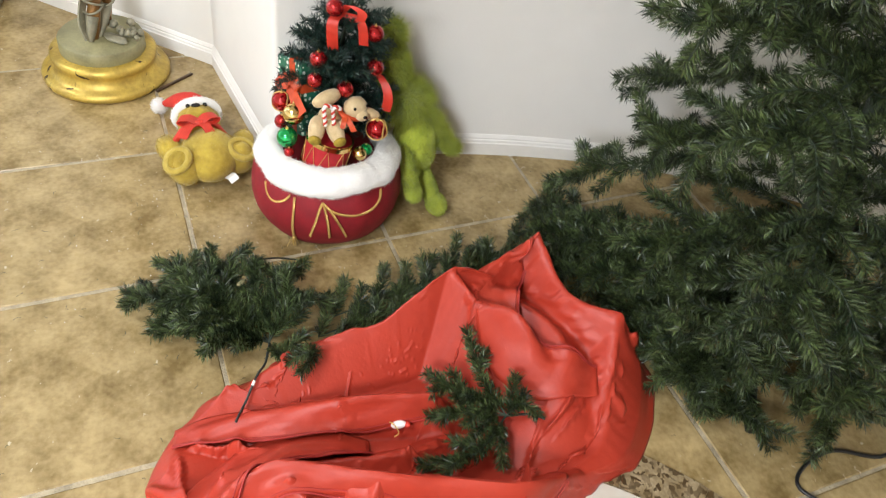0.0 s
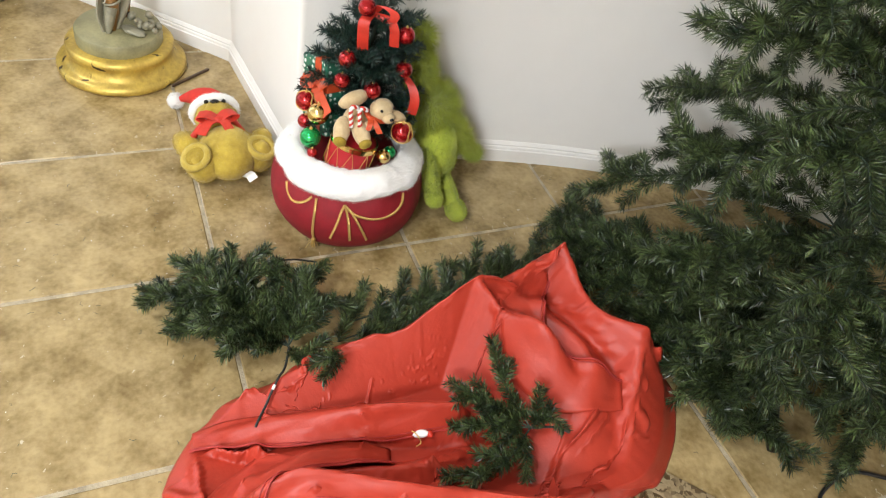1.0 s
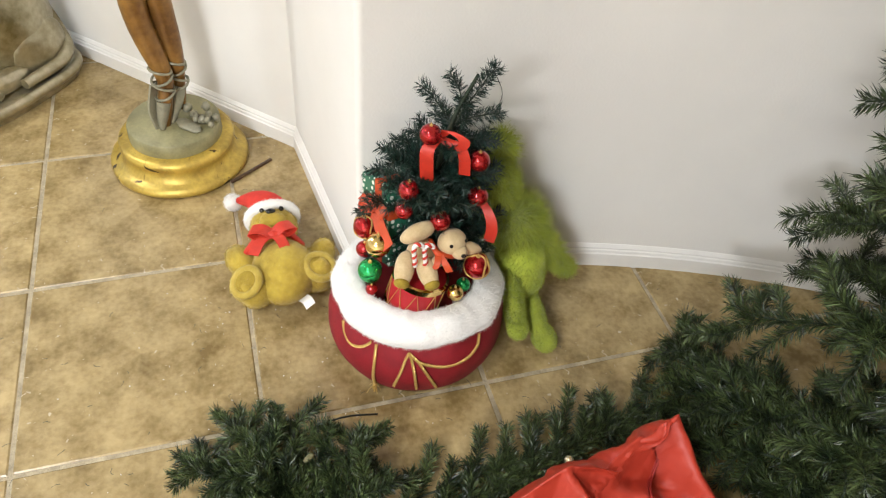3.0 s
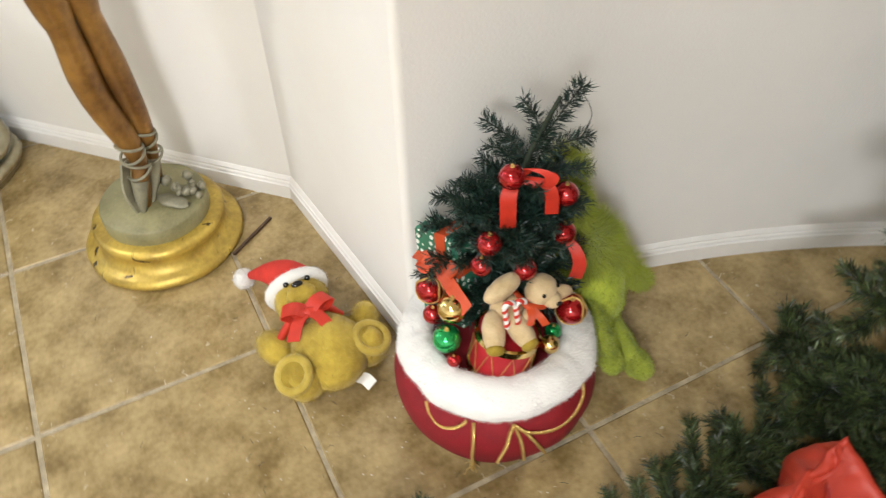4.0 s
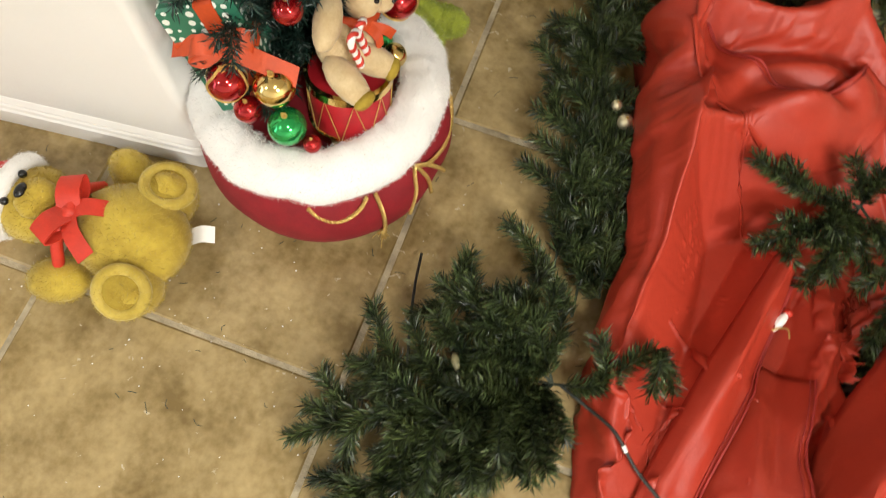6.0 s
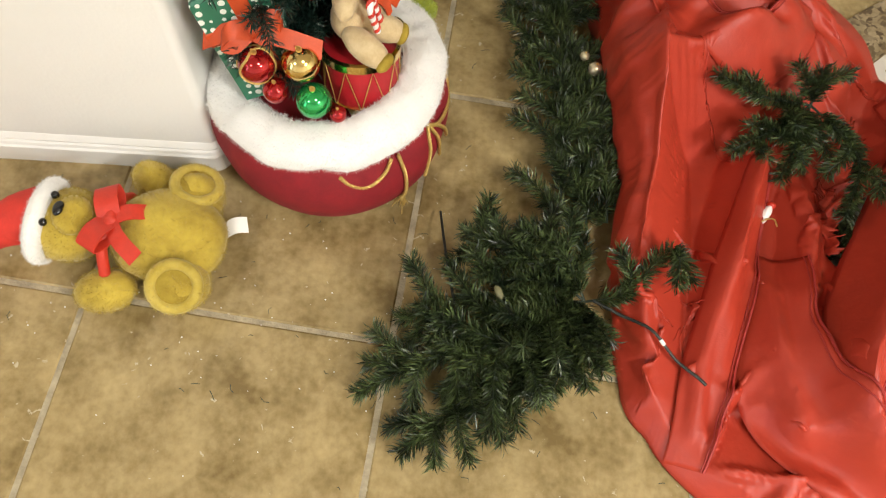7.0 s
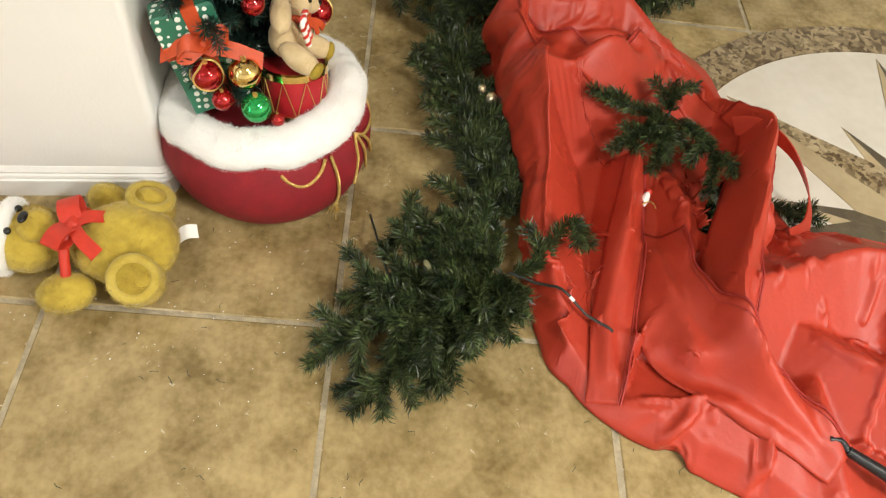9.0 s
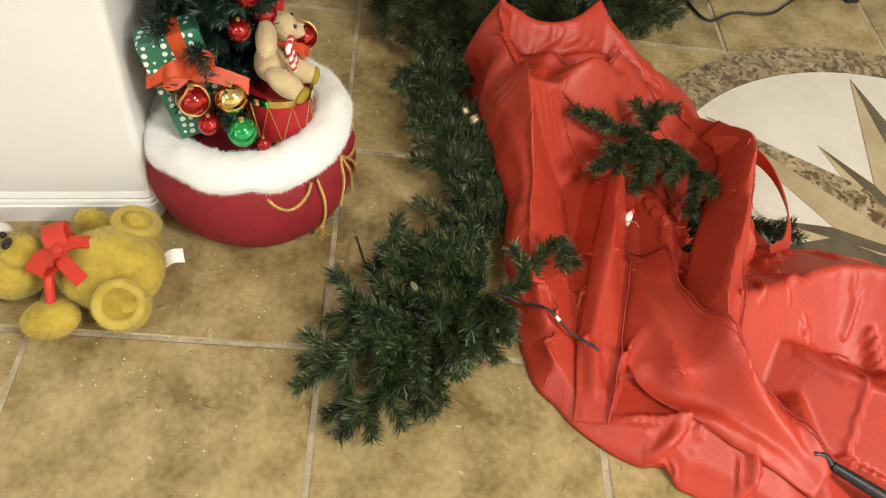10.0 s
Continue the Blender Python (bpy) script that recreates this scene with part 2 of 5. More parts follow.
def box_mesh(c, size, turn=None, bevel=0.004):
    sx, sy, sz = (s / 2 for s in size)
    b = bevel
    v, f = prism_mesh([(-sx, -sy), (sx, -sy), (sx, sy), (-sx, sy)], -sz, sz, b)
    f = f + [(3, 2, 1, 0)]
    if turn is not None:
        v = v @ np.asarray(turn).T
    return v + np.asarray(c, float), f


def fibres(v, f, count, length, width, rng, droop=0.0, jitter=0.5):
    """Short thin hairs standing on a surface."""
    v = np.asarray(v)
    tri = []
    for q in f:
        for i in range(1, len(q) - 1):
            tri.append((q[0], q[i], q[i + 1]))
    tri = np.array(tri)
    a, b, c = v[tri[:, 0]], v[tri[:, 1]], v[tri[:, 2]]
    nrm = np.cross(b - a, c - a)
    area = np.linalg.norm(nrm, axis=1)
    nrm = nrm / (area[:, None] + 1e-12)
    k = rng.choice(len(tri), count, p=area / area.sum())
    r1, r2 = np.sqrt(rng.random(count)), rng.random(count)
    p = a[k] * (1 - r1)[:, None] + b[k] * (r1 * (1 - r2))[:, None] + c[k] * (r1 * r2)[:, None]
    d = nrm[k] + jitter * rng.normal(size=(count, 3))
    d[:, 2] -= droop
    d /= np.linalg.norm(d, axis=1)[:, None]
    s = np.cross(d, rng.normal(size=(count, 3)))
    s /= np.linalg.norm(s, axis=1)[:, None] + 1e-9
    ln = length * (0.6 + 0.8 * rng.random(count))
    p = p - d * 0.0005
    out = np.empty((count, 3, 3))
    out[:, 0], out[:, 1], out[:, 2] = p - s * width, p + s * width, p + d * ln[:, None]
    return out.reshape(-1, 3), np.arange(count * 3).reshape(-1, 3).tolist()


def needles(path, rng, per_m=1500, length=0.028, width=0.0011, lean=0.75, base=0.0):
    """Flat needles all round a twig, as thin two-sided leaves."""
    p = np.asarray(path, float)
    seg = np.diff(p, axis=0)
    L = np.linalg.norm(seg, axis=1)
    cum = np.r_[0, np.cumsum(L)]
    n = max(6, int(cum[-1] * per_m))
    s = (base + (1 - base) * rng.random(n)) * cum[-1]
    i = np.clip(np.searchsorted(cum, s) - 1, 0, len(L) - 1)
    u = (s - cum[i]) / (L[i] + 1e-9)
    o = p[i] + seg[i] * u[:, None]
    t = seg[i] / (L[i][:, None] + 1e-9)
    r = rng.normal(size=(n, 3))
    r -= t * (r * t).sum(1)[:, None]
    r /= np.linalg.norm(r, axis=1)[:, None] + 1e-9
    d = r + t * (lean * (0.6 + 0.8 * rng.random(n)))[:, None]
    d /= np.linalg.norm(d, axis=1)[:, None]
    ln = length * (0.65 + 0.6 * rng.random(n))
    w = np.cross(d, rng.normal(size=(n, 3)))
    w /= np.linalg.norm(w, axis=1)[:, None] + 1e-9
    w *= width
    bend = rng.normal(size=(n, 3)) * 0.0025
    mid = o + d * (ln * 0.55)[:, None] + bend
    end = o + d * ln[:, None] + bend * 0.4
    v = np.empty((n, 4, 3))
    v[:, 0], v[:, 1], v[:, 2], v[:, 3] = o, mid + w, end, mid - w
    return v.reshape(-1, 3), np.arange(n * 4).reshape(-1, 4).tolist()


# ---------------------------------------------------------------- the room
CURVE_C, CURVE_R = np.array([2.415, 0.167]), 2.80
A1, C1, C2 = np.array([-2.7, -1.575]), np.array([-0.928, 0.193]), np.array([-0.335, 0.262])


def fillet(p0, p1, p2, r, n=7):
    """Rounds the corner p1."""
    a, b = (p0 - p1) / np.linalg.norm(p0 - p1), (p2 - p1) / np.linalg.norm(p2 - p1)
    half = math.acos(np.clip(np.dot(a, b), -1, 1)) / 2
    t = r / math.tan(half)
    s, e = p1 + a * t, p1 + b * t
    c = p1 + (a + b) / np.linalg.norm(a + b) * r / math.sin(half)
    out = []
    for k in np.linspace(0, 1, n):
        d = (s - c) * (1 - k) + (e - c) * k
        out.append(c + d / np.linalg.norm(d) * r)
    return out


def arc(a0, a1, n):
    return [CURVE_C + CURVE_R * np.array([math.cos(a), math.sin(a)]) for a in np.linspace(a0, a1, n)]


A_IN = math.atan2(0.745 - 0.167, -0.3236 - 2.415)
LINE_A = [A1, C1 + 0.03 * (C1 - A1) / np.linalg.norm(C1 - A1)]
LINE_B = [C1 - 0.03 * (C2 - C1) / np.linalg.norm(C2 - C1)] + fillet(C1, C2, np.array([-0.335, 0.6]), 0.028)
LINE_C = [LINE_B[-1], np.array([-0.337, 0.45]), np.array([-0.333, 0.62])] + arc(A_IN, math.pi / 2, 48)


def side(line, off):
    """The line moved off metres to its left, away from the room."""
    p = np.array(line)
    t = np.gradient(p, axis=0) if len(p) > 2 else np.tile(p[1] - p[0], (2, 1))
    t /= np.linalg.norm(t, axis=1)[:, None]
    return p + off * np.c_[-t[:, 1], t[:, 0]]


def sweep(line, prof):
    """A section (depth into the wall, height) drawn along a line on the plan."""
    rows = [np.c_[side(line, o), np.full(len(line), z)] for o, z in prof]
    v = np.concatenate(rows)
    n, f = len(line), []
    for i in range(len(prof) - 1):
        for j in range(n - 1):
            f.append((i * n + j, i * n + j + 1, (i + 1) * n + j + 1, (i + 1) * n + j))
    return v, f


BASE_PROF = [(0.014, -0.002), (0.0, -0.002), (0.0, 0.042), (0.0035, 0.045), (0.002, 0.048), (0.004, 0.053), (0.007, 0.056), (0.006, 0.060), (0.009, 0.065), (0.012, 0.070), (0.0145, 0.071)]
WALL_PROF = [(0.013, -0.05), (0.013, CEIL), (0.15, CEIL), (0.15, -0.05), (0.013, -0.05)]
for nm, line in (("wall_west", LINE_A), ("wall_pier", LINE_B), ("wall_curved", LINE_C)):
    smooth = nm != "wall_west"
    w = tagged(obj(nm, *sweep(line, WALL_PROF), M_WALL, smooth=False), "smooth white painted plaster wall", "wall", kind="structure")
    tagged(obj("baseboard", *sweep(line, BASE_PROF), M_TRIM, smooth=False), "white moulded baseboard with grooved upper edge", "baseboard", kind="structure")
    if smooth:
        for o in (w,):
            o.data.polygons.foreach_set("use_smooth", np.ones(len(o.data.polygons), dtype=bool))
            o.data.set_sharp_from_angle(angle=radians(40))
for nm, a, b in (("wall_north", (2.3, 2.954), (4.7, 2.954)), ("wall_east", (4.6, 3.1), (4.6, -4.2)), ("wall_south", (4.7, -4.1), (-2.8, -4.1))):
    tagged(obj(nm, *sweep([np.array(a), np.array(b)], WALL_PROF), M_WALL, smooth=False), "plain white painted wall", "wall", kind="structure")
tagged(obj("ceiling", *box_mesh((0.95, -0.6, CEIL + 0.05), (7.8, 7.6, 0.1)), M_CEIL, smooth=False), "plain white painted ceiling", "ceiling", kind="structure")
# the wall with the window
for z0, z1, y0, y1 in ((-0.05, 0.25, -4.2, -1.5), (2.2, CEIL, -4.2, -1.5), (0.25, 2.2, -4.2, -3.55), (0.25, 2.2, -1.85, -1.5)):
    tagged(obj("wall_southwest", *sweep([np.array((-2.7, y0)), np.array((-2.7, y1))], [(0.013, z0), (0.013, z1), (0.15, z1), (0.15, z0), (0.013, z0)]), M_WALL, smooth=False), "plain white painted wall round a window", "wall", kind="structure")
win = tagged(obj("window_1", *box_mesh((-2.75, -2.7, 0.24), (0.16, 1.74, 0.03)), M_TRIM, smooth=False), "tall white framed window letting in daylight", "window", kind="structure")
for y in (-3.53, -2.7, -1.87):
    obj("window_frame", *box_mesh((-2.78, y, 1.225), (0.05, 0.05, 1.95)), M_TRIM, win, smooth=False)
day = bpy.data.lights.new("daylight", "AREA")
day.shape, day.size, day.size_y, day.energy, day.color = "RECTANGLE", 1.6, 1.85, 42, (0.74, 0.86, 1.0)
new("daylight", day).matrix_world = look((-2.9, -2.7, 1.22), (0.0, -2.7, 1.0))
floor = tagged(obj("floor", *box_mesh((0.95, -0.6, -0.0525), (7.8, 7.6, 0.1)), M_GROUT, smooth=False), "tan ceramic tile floor with pale grout joints", "floor", kind="structure")


# ---------------------------------------------------------------- stone medallion in the floor
MED = np.array([1.36, 0.28])


def medallion():
    field = tagged(obj("floor_medallion", *lathe_mesh([(0.68, -0.01), (0.68, 0.0032), (0.0, 0.0034)], (*MED, 0), seg=128), M_CREAM, smooth=False),
                   "round cream marble floor medallion with a star inlay", "floor medallion", kind="structure")
    rng = np.random.default_rng(11)
    n = 26
    for i in range(n):
        a0, a1 = 2 * math.pi * i / n, 2 * math.pi * (i + 1) / n - 0.0012
        out = [MED + 0.785 * np.array([math.cos(a), math.sin(a)]) for a in np.linspace(a0, a1, 6)]
        inn = [MED + 0.683 * np.array([math.cos(a), math.sin(a)]) for a in np.linspace(a1, a0, 6)]
        obj("ring_stone", *prism_mesh(out + inn, -0.008, 0.0045 + rng.uniform(0, 0.0003), 0.0006), M_EMP, field, smooth=False)

    def dart(ang, length, half, base, left, right):
        """A star point, split along its axis into a left and a right stone."""
        d, s = np.array([math.cos(ang), math.sin(ang)]), np.array([-math.sin(ang), math.cos(ang)])
        tip, root = MED + d * length, MED + d * base * 0.2
        w = (length - base) * math.tan(half)
        for sgn, m in ((1, left), (-1, right)):
            q = [tip, MED + d * base + s * w * sgn, root]
            if sgn < 0:
                q = q[::-1]
            obj("star_point", *prism_mesh(q, -0.008, 0.0052 if length > 0.5 else 0.0045, 0.0008), m, field, smooth=False)

    for k in range(8):
        a = math.pi / 2 + k * math.pi / 4 + 0.04
        major = k % 2 == 0
        dart(a, 0.655, radians(13), 0.26, M_TAN, M_DARKST if major else M_EMP)
        dart(a + math.pi / 8 + 0.07, 0.43, radians(13), 0.20, M_TAN, M_DARKST)


medallion()


# ---------------------------------------------------------------- the plush-trimmed sack with its little tree
SACK = np.array([-0.172, 0.374])


def rope_mesh(path, r=0.0021, pitch=0.011, strands=2):
    p = spline(path, 60) if len(path) < 20 else np.asarray(path)
    L = np.r_[0, np.cumsum(np.linalg.norm(np.diff(p, axis=0), axis=1))]
    n = max(12, int(L[-1] / 0.0018))
    q = np.array([[np.interp(s, L, p[:, k]) for k in range(3)] for s in np.linspace(0, L[-1], n)])
    t = np.gradient(q, axis=0)
    t /= np.linalg.norm(t, axis=1)[:, None]
    a = np.cross(t, np.array([0.31, 0.52, 0.8]))
    a /= np.linalg.norm(a, axis=1)[:, None]
    b = np.cross(t, a)
    s = np.linspace(0, L[-1], n)
    sh = Shape()
    for k in range(strands):
        w = 2 * math.pi * (s / pitch + k / strands)
        sh.add(*tube_mesh(q + r * 0.8 * (np.cos(w)[:, None] * a + np.sin(w)[:, None] * b), r, 6))
    return np.concatenate(sh.v), sh.f


def on_sack(deg, z, lift=0.006):
    """A point on the sack's outside at an angle and a height."""
    r = 0.94 * np.interp(z, [0, 0.03, 0.07, 0.11, 0.135, 0.155, 0.18], [0.168, 0.196, 0.212, 0.214, 0.207, 0.20, 0.19]) + lift
    a = radians(deg)
    return np.array([SACK[0] + r * math.cos(a), SACK[1] + r * math.sin(a), z])


def sack():
    t = thing("gift_sack", "red velvet gift sack with white plush rim and gold cord", "decoration", at=(0, 0, 0))
    prof = [(0.0, 0.002), (0.15, 0.002), (0.168, 0.006), (0.185, 0.016), (0.198, 0.036), (0.208, 0.06), (0.214, 0.09), (0.213, 0.115), (0.209, 0.135), (0.202, 0.155), (0.19, 0.178), (0.17, 0.195), (0.14, 0.20), (0.12, 0.19), (0.05, 0.19), (0.0, 0.19)]
    v, f = lathe_mesh([(r * 0.94, z) for r, z in prof], (*SACK, 0), 96)
    for p in v:
        a = math.atan2(p[1] - SACK[1], p[0] - SACK[0])
        k = np.clip((p[2] - 0.03) / 0.15, 0, 1)
        w = 1 + 0.018 * k * math.sin(9 * a + 1.2 * math.sin(2 * a)) + 0.03 * noise.noise(Vector((p[0] * 6, p[1] * 6, p[2] * 5)))
        p[0], p[1] = SACK[0] + (p[0] - SACK[0]) * w, SACK[1] + (p[1] - SACK[1]) * w
    obj("sack_body", v, f, M_SACK, t)
    # the thick soft rim
    rng = np.random.default_rng(5)
    seg, ring = 140, 26
    v, f = [], []
    for i in range(seg):
        a = 2 * math.pi * i / seg
        for j in range(ring):
            b = 2 * math.pi * j / ring
            c, s = math.cos(a), math.sin(a)
            n1 = noise.noise(Vector((c * 3, s * 3, math.cos(b) * 1.2 + 4)))
            n2 = noise.noise(Vector((c * 9, s * 9, math.sin(b) * 2 + 9)))
            dip = 0.006 * math.sin(3 * a + 0.6) + 0.004 * math.sin(8 * a)
            rr = 0.157 + (0.034 + 0.005 * n1 + 0.003 * n2) * math.cos(b)
            z = 0.197 + 0.018 * math.cos(a + 0.3) - 0.30 * (rr - 0.157) + (0.029 + 0.004 * n1 + 0.003 * n2) * math.sin(b) + dip * (1 if math.sin(b) < 0.2 else 0.3)
            v.append((SACK[0] + rr * c, SACK[1] + rr * s, z))
    for i in range(seg):
        for j in range(ring):
            k, m = (i + 1) % seg, (j + 1) % ring
            f.append((i * ring + j, k * ring + j, k * ring + m, i * ring + m))
    sh = Shape().add(v, f, 0)
    sh.add(*fibres(v, f, 26000, 0.006, 0.00035, rng, droop=0.15, jitter=0.6), 0)
    sh.make("plush_rim", [M_FLUFF], t)
    # gold cords
    obj("gold_cord", *rope_mesh([on_sack(-72, 0.168), on_sack(-68, 0.152), on_sack(-62, 0.140), on_sack(-56, 0.142), on_sack(-50, 0.155), on_sack(-46, 0.172)]), M_GOLD, t)
    cord = obj("gold_cord", *rope_mesh([on_sack(-42, 0.172), on_sack(-41, 0.13), on_sack(-41, 0.09), on_sack(-41, 0.06), on_sack(-41, 0.042)]), M_GOLD, t)
    tas = Shape()
    e = on_sack(-41, 0.042, 0.008)
    tas.add(*ball_mesh(e, (0.006, 0.006, 0.007), 12, 8))
    for k in range(26):
        d = rng.normal(size=3) * np.array([0.006, 0.006, 0])
        tas.add(*tube_mesh([e, e + d * 0.7 + (0, 0, -0.012), e + d + (0, 0, -0.024)], 0.0008, 4))
    tas.make("tassel", [M_GOLD], cord)
    for a, b in ((-24, -28), (-16, -14), (-9, -2)):
        obj("gold_cord", *rope_mesh([on_sack(-20, 0.172), on_sack((a - 20) / 2, 0.155), on_sack(a, 0.125), on_sack(b, 0.07)]), M_GOLD, t)
    obj("gold_cord", *rope_mesh([on_sack(-20, 0.172), on_sack(-12, 0.150), on_sack(2, 0.135), on_sack(16, 0.135), on_sack(26, 0.15), on_sack(30, 0.175)]), M_GOLD, t)


sack()


def twig_shape(sh, path, rng, per_m, length, width=0.0011, wire=0.0016, lean=0.75, base=0.0):
    v, f = needles(path, rng, per_m, length, width, lean, base)
    sh.add(v, f, 0)
    sh.add(*tube_mesh(path, wire, 5), 1)


def little_tree():
    rng = np.random.default_rng(21)
    t = thing("tabletop_fir_tree", "small artificial green fir tree standing in the red sack", "christmas tree")
    c = np.array([-0.205, 0.395])
    obj("stem", *tube_mesh(spline([(*c, 0.2), (-0.2, 0.4, 0.42), (-0.185, 0.42, 0.6), (-0.165, 0.455, 0.72)], 14), np.linspace(0.008, 0.003, 14), 8), M_BARK, t)

    def centre(z):
        return np.array([np.interp(z, [0.2, 0.42, 0.6, 0.72], [-0.205, -0.2, -0.185, -0.165]), np.interp(z, [0.2, 0.42, 0.6, 0.72], [0.395, 0.4, 0.42, 0.455]), z])

    def branch(z, ang, L, lift, n_side=4):
        sh = Shape()
        o = centre(z)
        fa = math.degrees(math.atan2(math.sin(ang), math.cos(ang)))
        if z < 0.40 and -85 < fa < 45:
            L *= 0.5
        d = np.array([math.cos(ang), math.sin(ang), 0])
        s = np.array([-d[1], d[0], 0])
        main = spline([o, o + d * L * 0.5 + (0, 0, lift * L * 0.4), o + d * L + (0, 0, lift * L) + s * rng.uniform(-0.02, 0.02)], 9)
        main[:, 0] = np.maximum(main[:, 0], -0.318)
        twig_shape(sh, main, rng, 2900, 0.021, 0.0010, 0.0012, 0.8)
        for k in range(n_side):
            u = 0.3 + 0.6 * k / n_side
            p = main[int(u * 8)]
            sg = 1 if k % 2 else -1
            q = p + (d * 0.7 + s * sg * 0.7) * L * 0.42 + (0, 0, rng.uniform(-0.004, 0.03))
            q[0] = max(q[0], -0.318)
            twig_shape(sh, spline([p, (p + q) / 2 + (0, 0, 0.006), q], 6), rng, 2900, 0.020, 0.0010, 0.001, 0.8)
        sh.make("branch", [M_NEEDLE2, M_BARK], t)

    for k, (z, L, lift, num) in enumerate(((0.25, 0.12, 0.15, 8), (0.31, 0.135, 0.25, 8), (0.37, 0.125, 0.35, 8), (0.43, 0.115, 0.4, 7), (0.49, 0.10, 0.45, 6), (0.54, 0.07, 0.6, 5))):
        for i in range(num):
            branch(z + rng.uniform(-0.015, 0.015), 2 * math.pi * (i + 0.37 * k) / num + rng.uniform(-0.2, 0.2), L * rng.uniform(0.85, 1.1), lift, 4 if L > 0.09 else 2)
    for a, b, e in (((-0.18, 0.43, 0.62), (-0.165, 0.46, 0.69), (-0.150, 0.480, 0.742)), ((-0.19, 0.42, 0.60), (-0.215, 0.40, 0.635), (-0.245, 0.375, 0.655)), ((-0.18, 0.43, 0.61), (-0.16, 0.46, 0.635), (-0.135, 0.495, 0.655)), ((-0.175, 0.44, 0.64), (-0.19, 0.43, 0.68), (-0.20, 0.415, 0.705)), ((-0.18, 0.43, 0.58), (-0.15, 0.46, 0.59), (-0.125, 0.495, 0.60))):
        sh = Shape()
        twig_shape(sh, spline([a, b, e], 8), rng, 3200, 0.022, 0.0010, 0.0013, 0.6)
        sh.make("tip", [M_NEEDLE2, M_BARK], t)
    # a thin clear wire hanging from the top
    obj("hanging_wire", *tube_mesh(spline([(-0.15, 0.478, 0.735), (-0.135, 0.492, 0.70), (-0.14, 0.49, 0.66)], 10), 0.0006, 5), M_WIRE, t)


little_tree()


def ball(c, r, material, label, group="shiny balls on the little tree"):
    t = thing("ornament_ball", label, "ornament", group, at=tuple(c))
    obj("ball", *ball_mesh((0, 0, 0), r, 28, 18), material, t)
    sh = Shape()
    sh.add(*lathe_mesh([(0.0, r * 1.08), (r * 0.15, r * 1.08), (r * 0.17, r * 0.96)], seg=12))
    a = np.linspace(0, 2 * math.pi, 11)
    sh.add(*tube_mesh(np.c_[np.cos(a) * r * 0.15, np.zeros(11), r * 1.16 + np.sin(a) * r * 0.12], r * 0.03, 5, False))
    sh.make("cap", [M_GOLD], t)
    return t


for c, r in (((-0.15, 0.371, 0.613), 0.0205), ((-0.136, 0.467, 0.548), 0.0205), ((-0.147, 0.335, 0.487), 0.021), ((-0.165, 0.332, 0.419), 0.019), ((-0.135, 0.400, 0.405), 0.021), ((-0.137, 0.474, 0.456), 0.021), ((-0.215, 0.262, 0.272), 0.019)):
    ball(c, r, M_REDBALL, "shiny red glass ball hanging in the fir tree")
ball((-0.178, 0.283, 0.318), 0.0275, M_GOLDBALL, "shiny gold glass ball resting in the sack")
ball((-0.16, 0.262, 0.262), 0.0265, M_GREENBALL, "shiny green glass ball resting in the sack")
ball((-0.07, 0.424, 0.252), 0.018, M_GOLDBALL, "small gold ball beside the toy drum")
ball((-0.10, 0.452, 0.238), 0.016, M_GREENBALL, "small green ball beside the toy drum")
ball((-0.125, 0.258, 0.243), 0.013, M_REDBALL, "small red ball tucked into the sack")
for c, r in (((-0.237, 0.268, 0.318), 0.026), ((-0.081, 0.47, 0.314), 0.027)):
    t = ball(c, r, M_REDBALL, "red ball with a painted gold band")
    for k in (-1, 1):
        a = np.linspace(0, 2 * math.pi, 33)
        z = k * r * 0.32 + 0.16 * r * np.sin(3 * a)
        q = np.sqrt(r * r * 0.985 - z * z)
        obj("gold_band", *tube_mesh(np.c_[np.cos(a) * q, np.sin(a) * q, z] @ rot(65, 20 * k, 30).T, r * 0.09, 6, False), M_GOLD, t)


def ribbon_mesh(path, width, side_dir, thick=0.0012):
    """A flat ribbon along a path."""
    p = spline(path, 18) if len(path) < 18 else np.asarray(path, float)
    s = np.asarray(side_dir, float)
    s = np.tile(s / np.linalg.norm(s), (len(p), 1)) * width / 2
    t = np.gradient(p, axis=0)
    n = np.cross(t, s)
    n /= np.linalg.norm(n, axis=1)[:, None] + 1e-9
    v = np.concatenate([p - s + n * thick, p + s + n * thick, p + s - n * thick, p - s - n * thick])
    k, f = len(p), []
    for i in range(k - 1):
        for a in range(4):
            b = (a + 1) % 4
            f.append((a * k + i, b * k + i, b * k + i + 1, a * k + i + 1))
    f += [(0, k, 2 * k, 3 * k), (4 * k - 1, 3 * k - 1, 2 * k - 1, k - 1)]
    return v, f


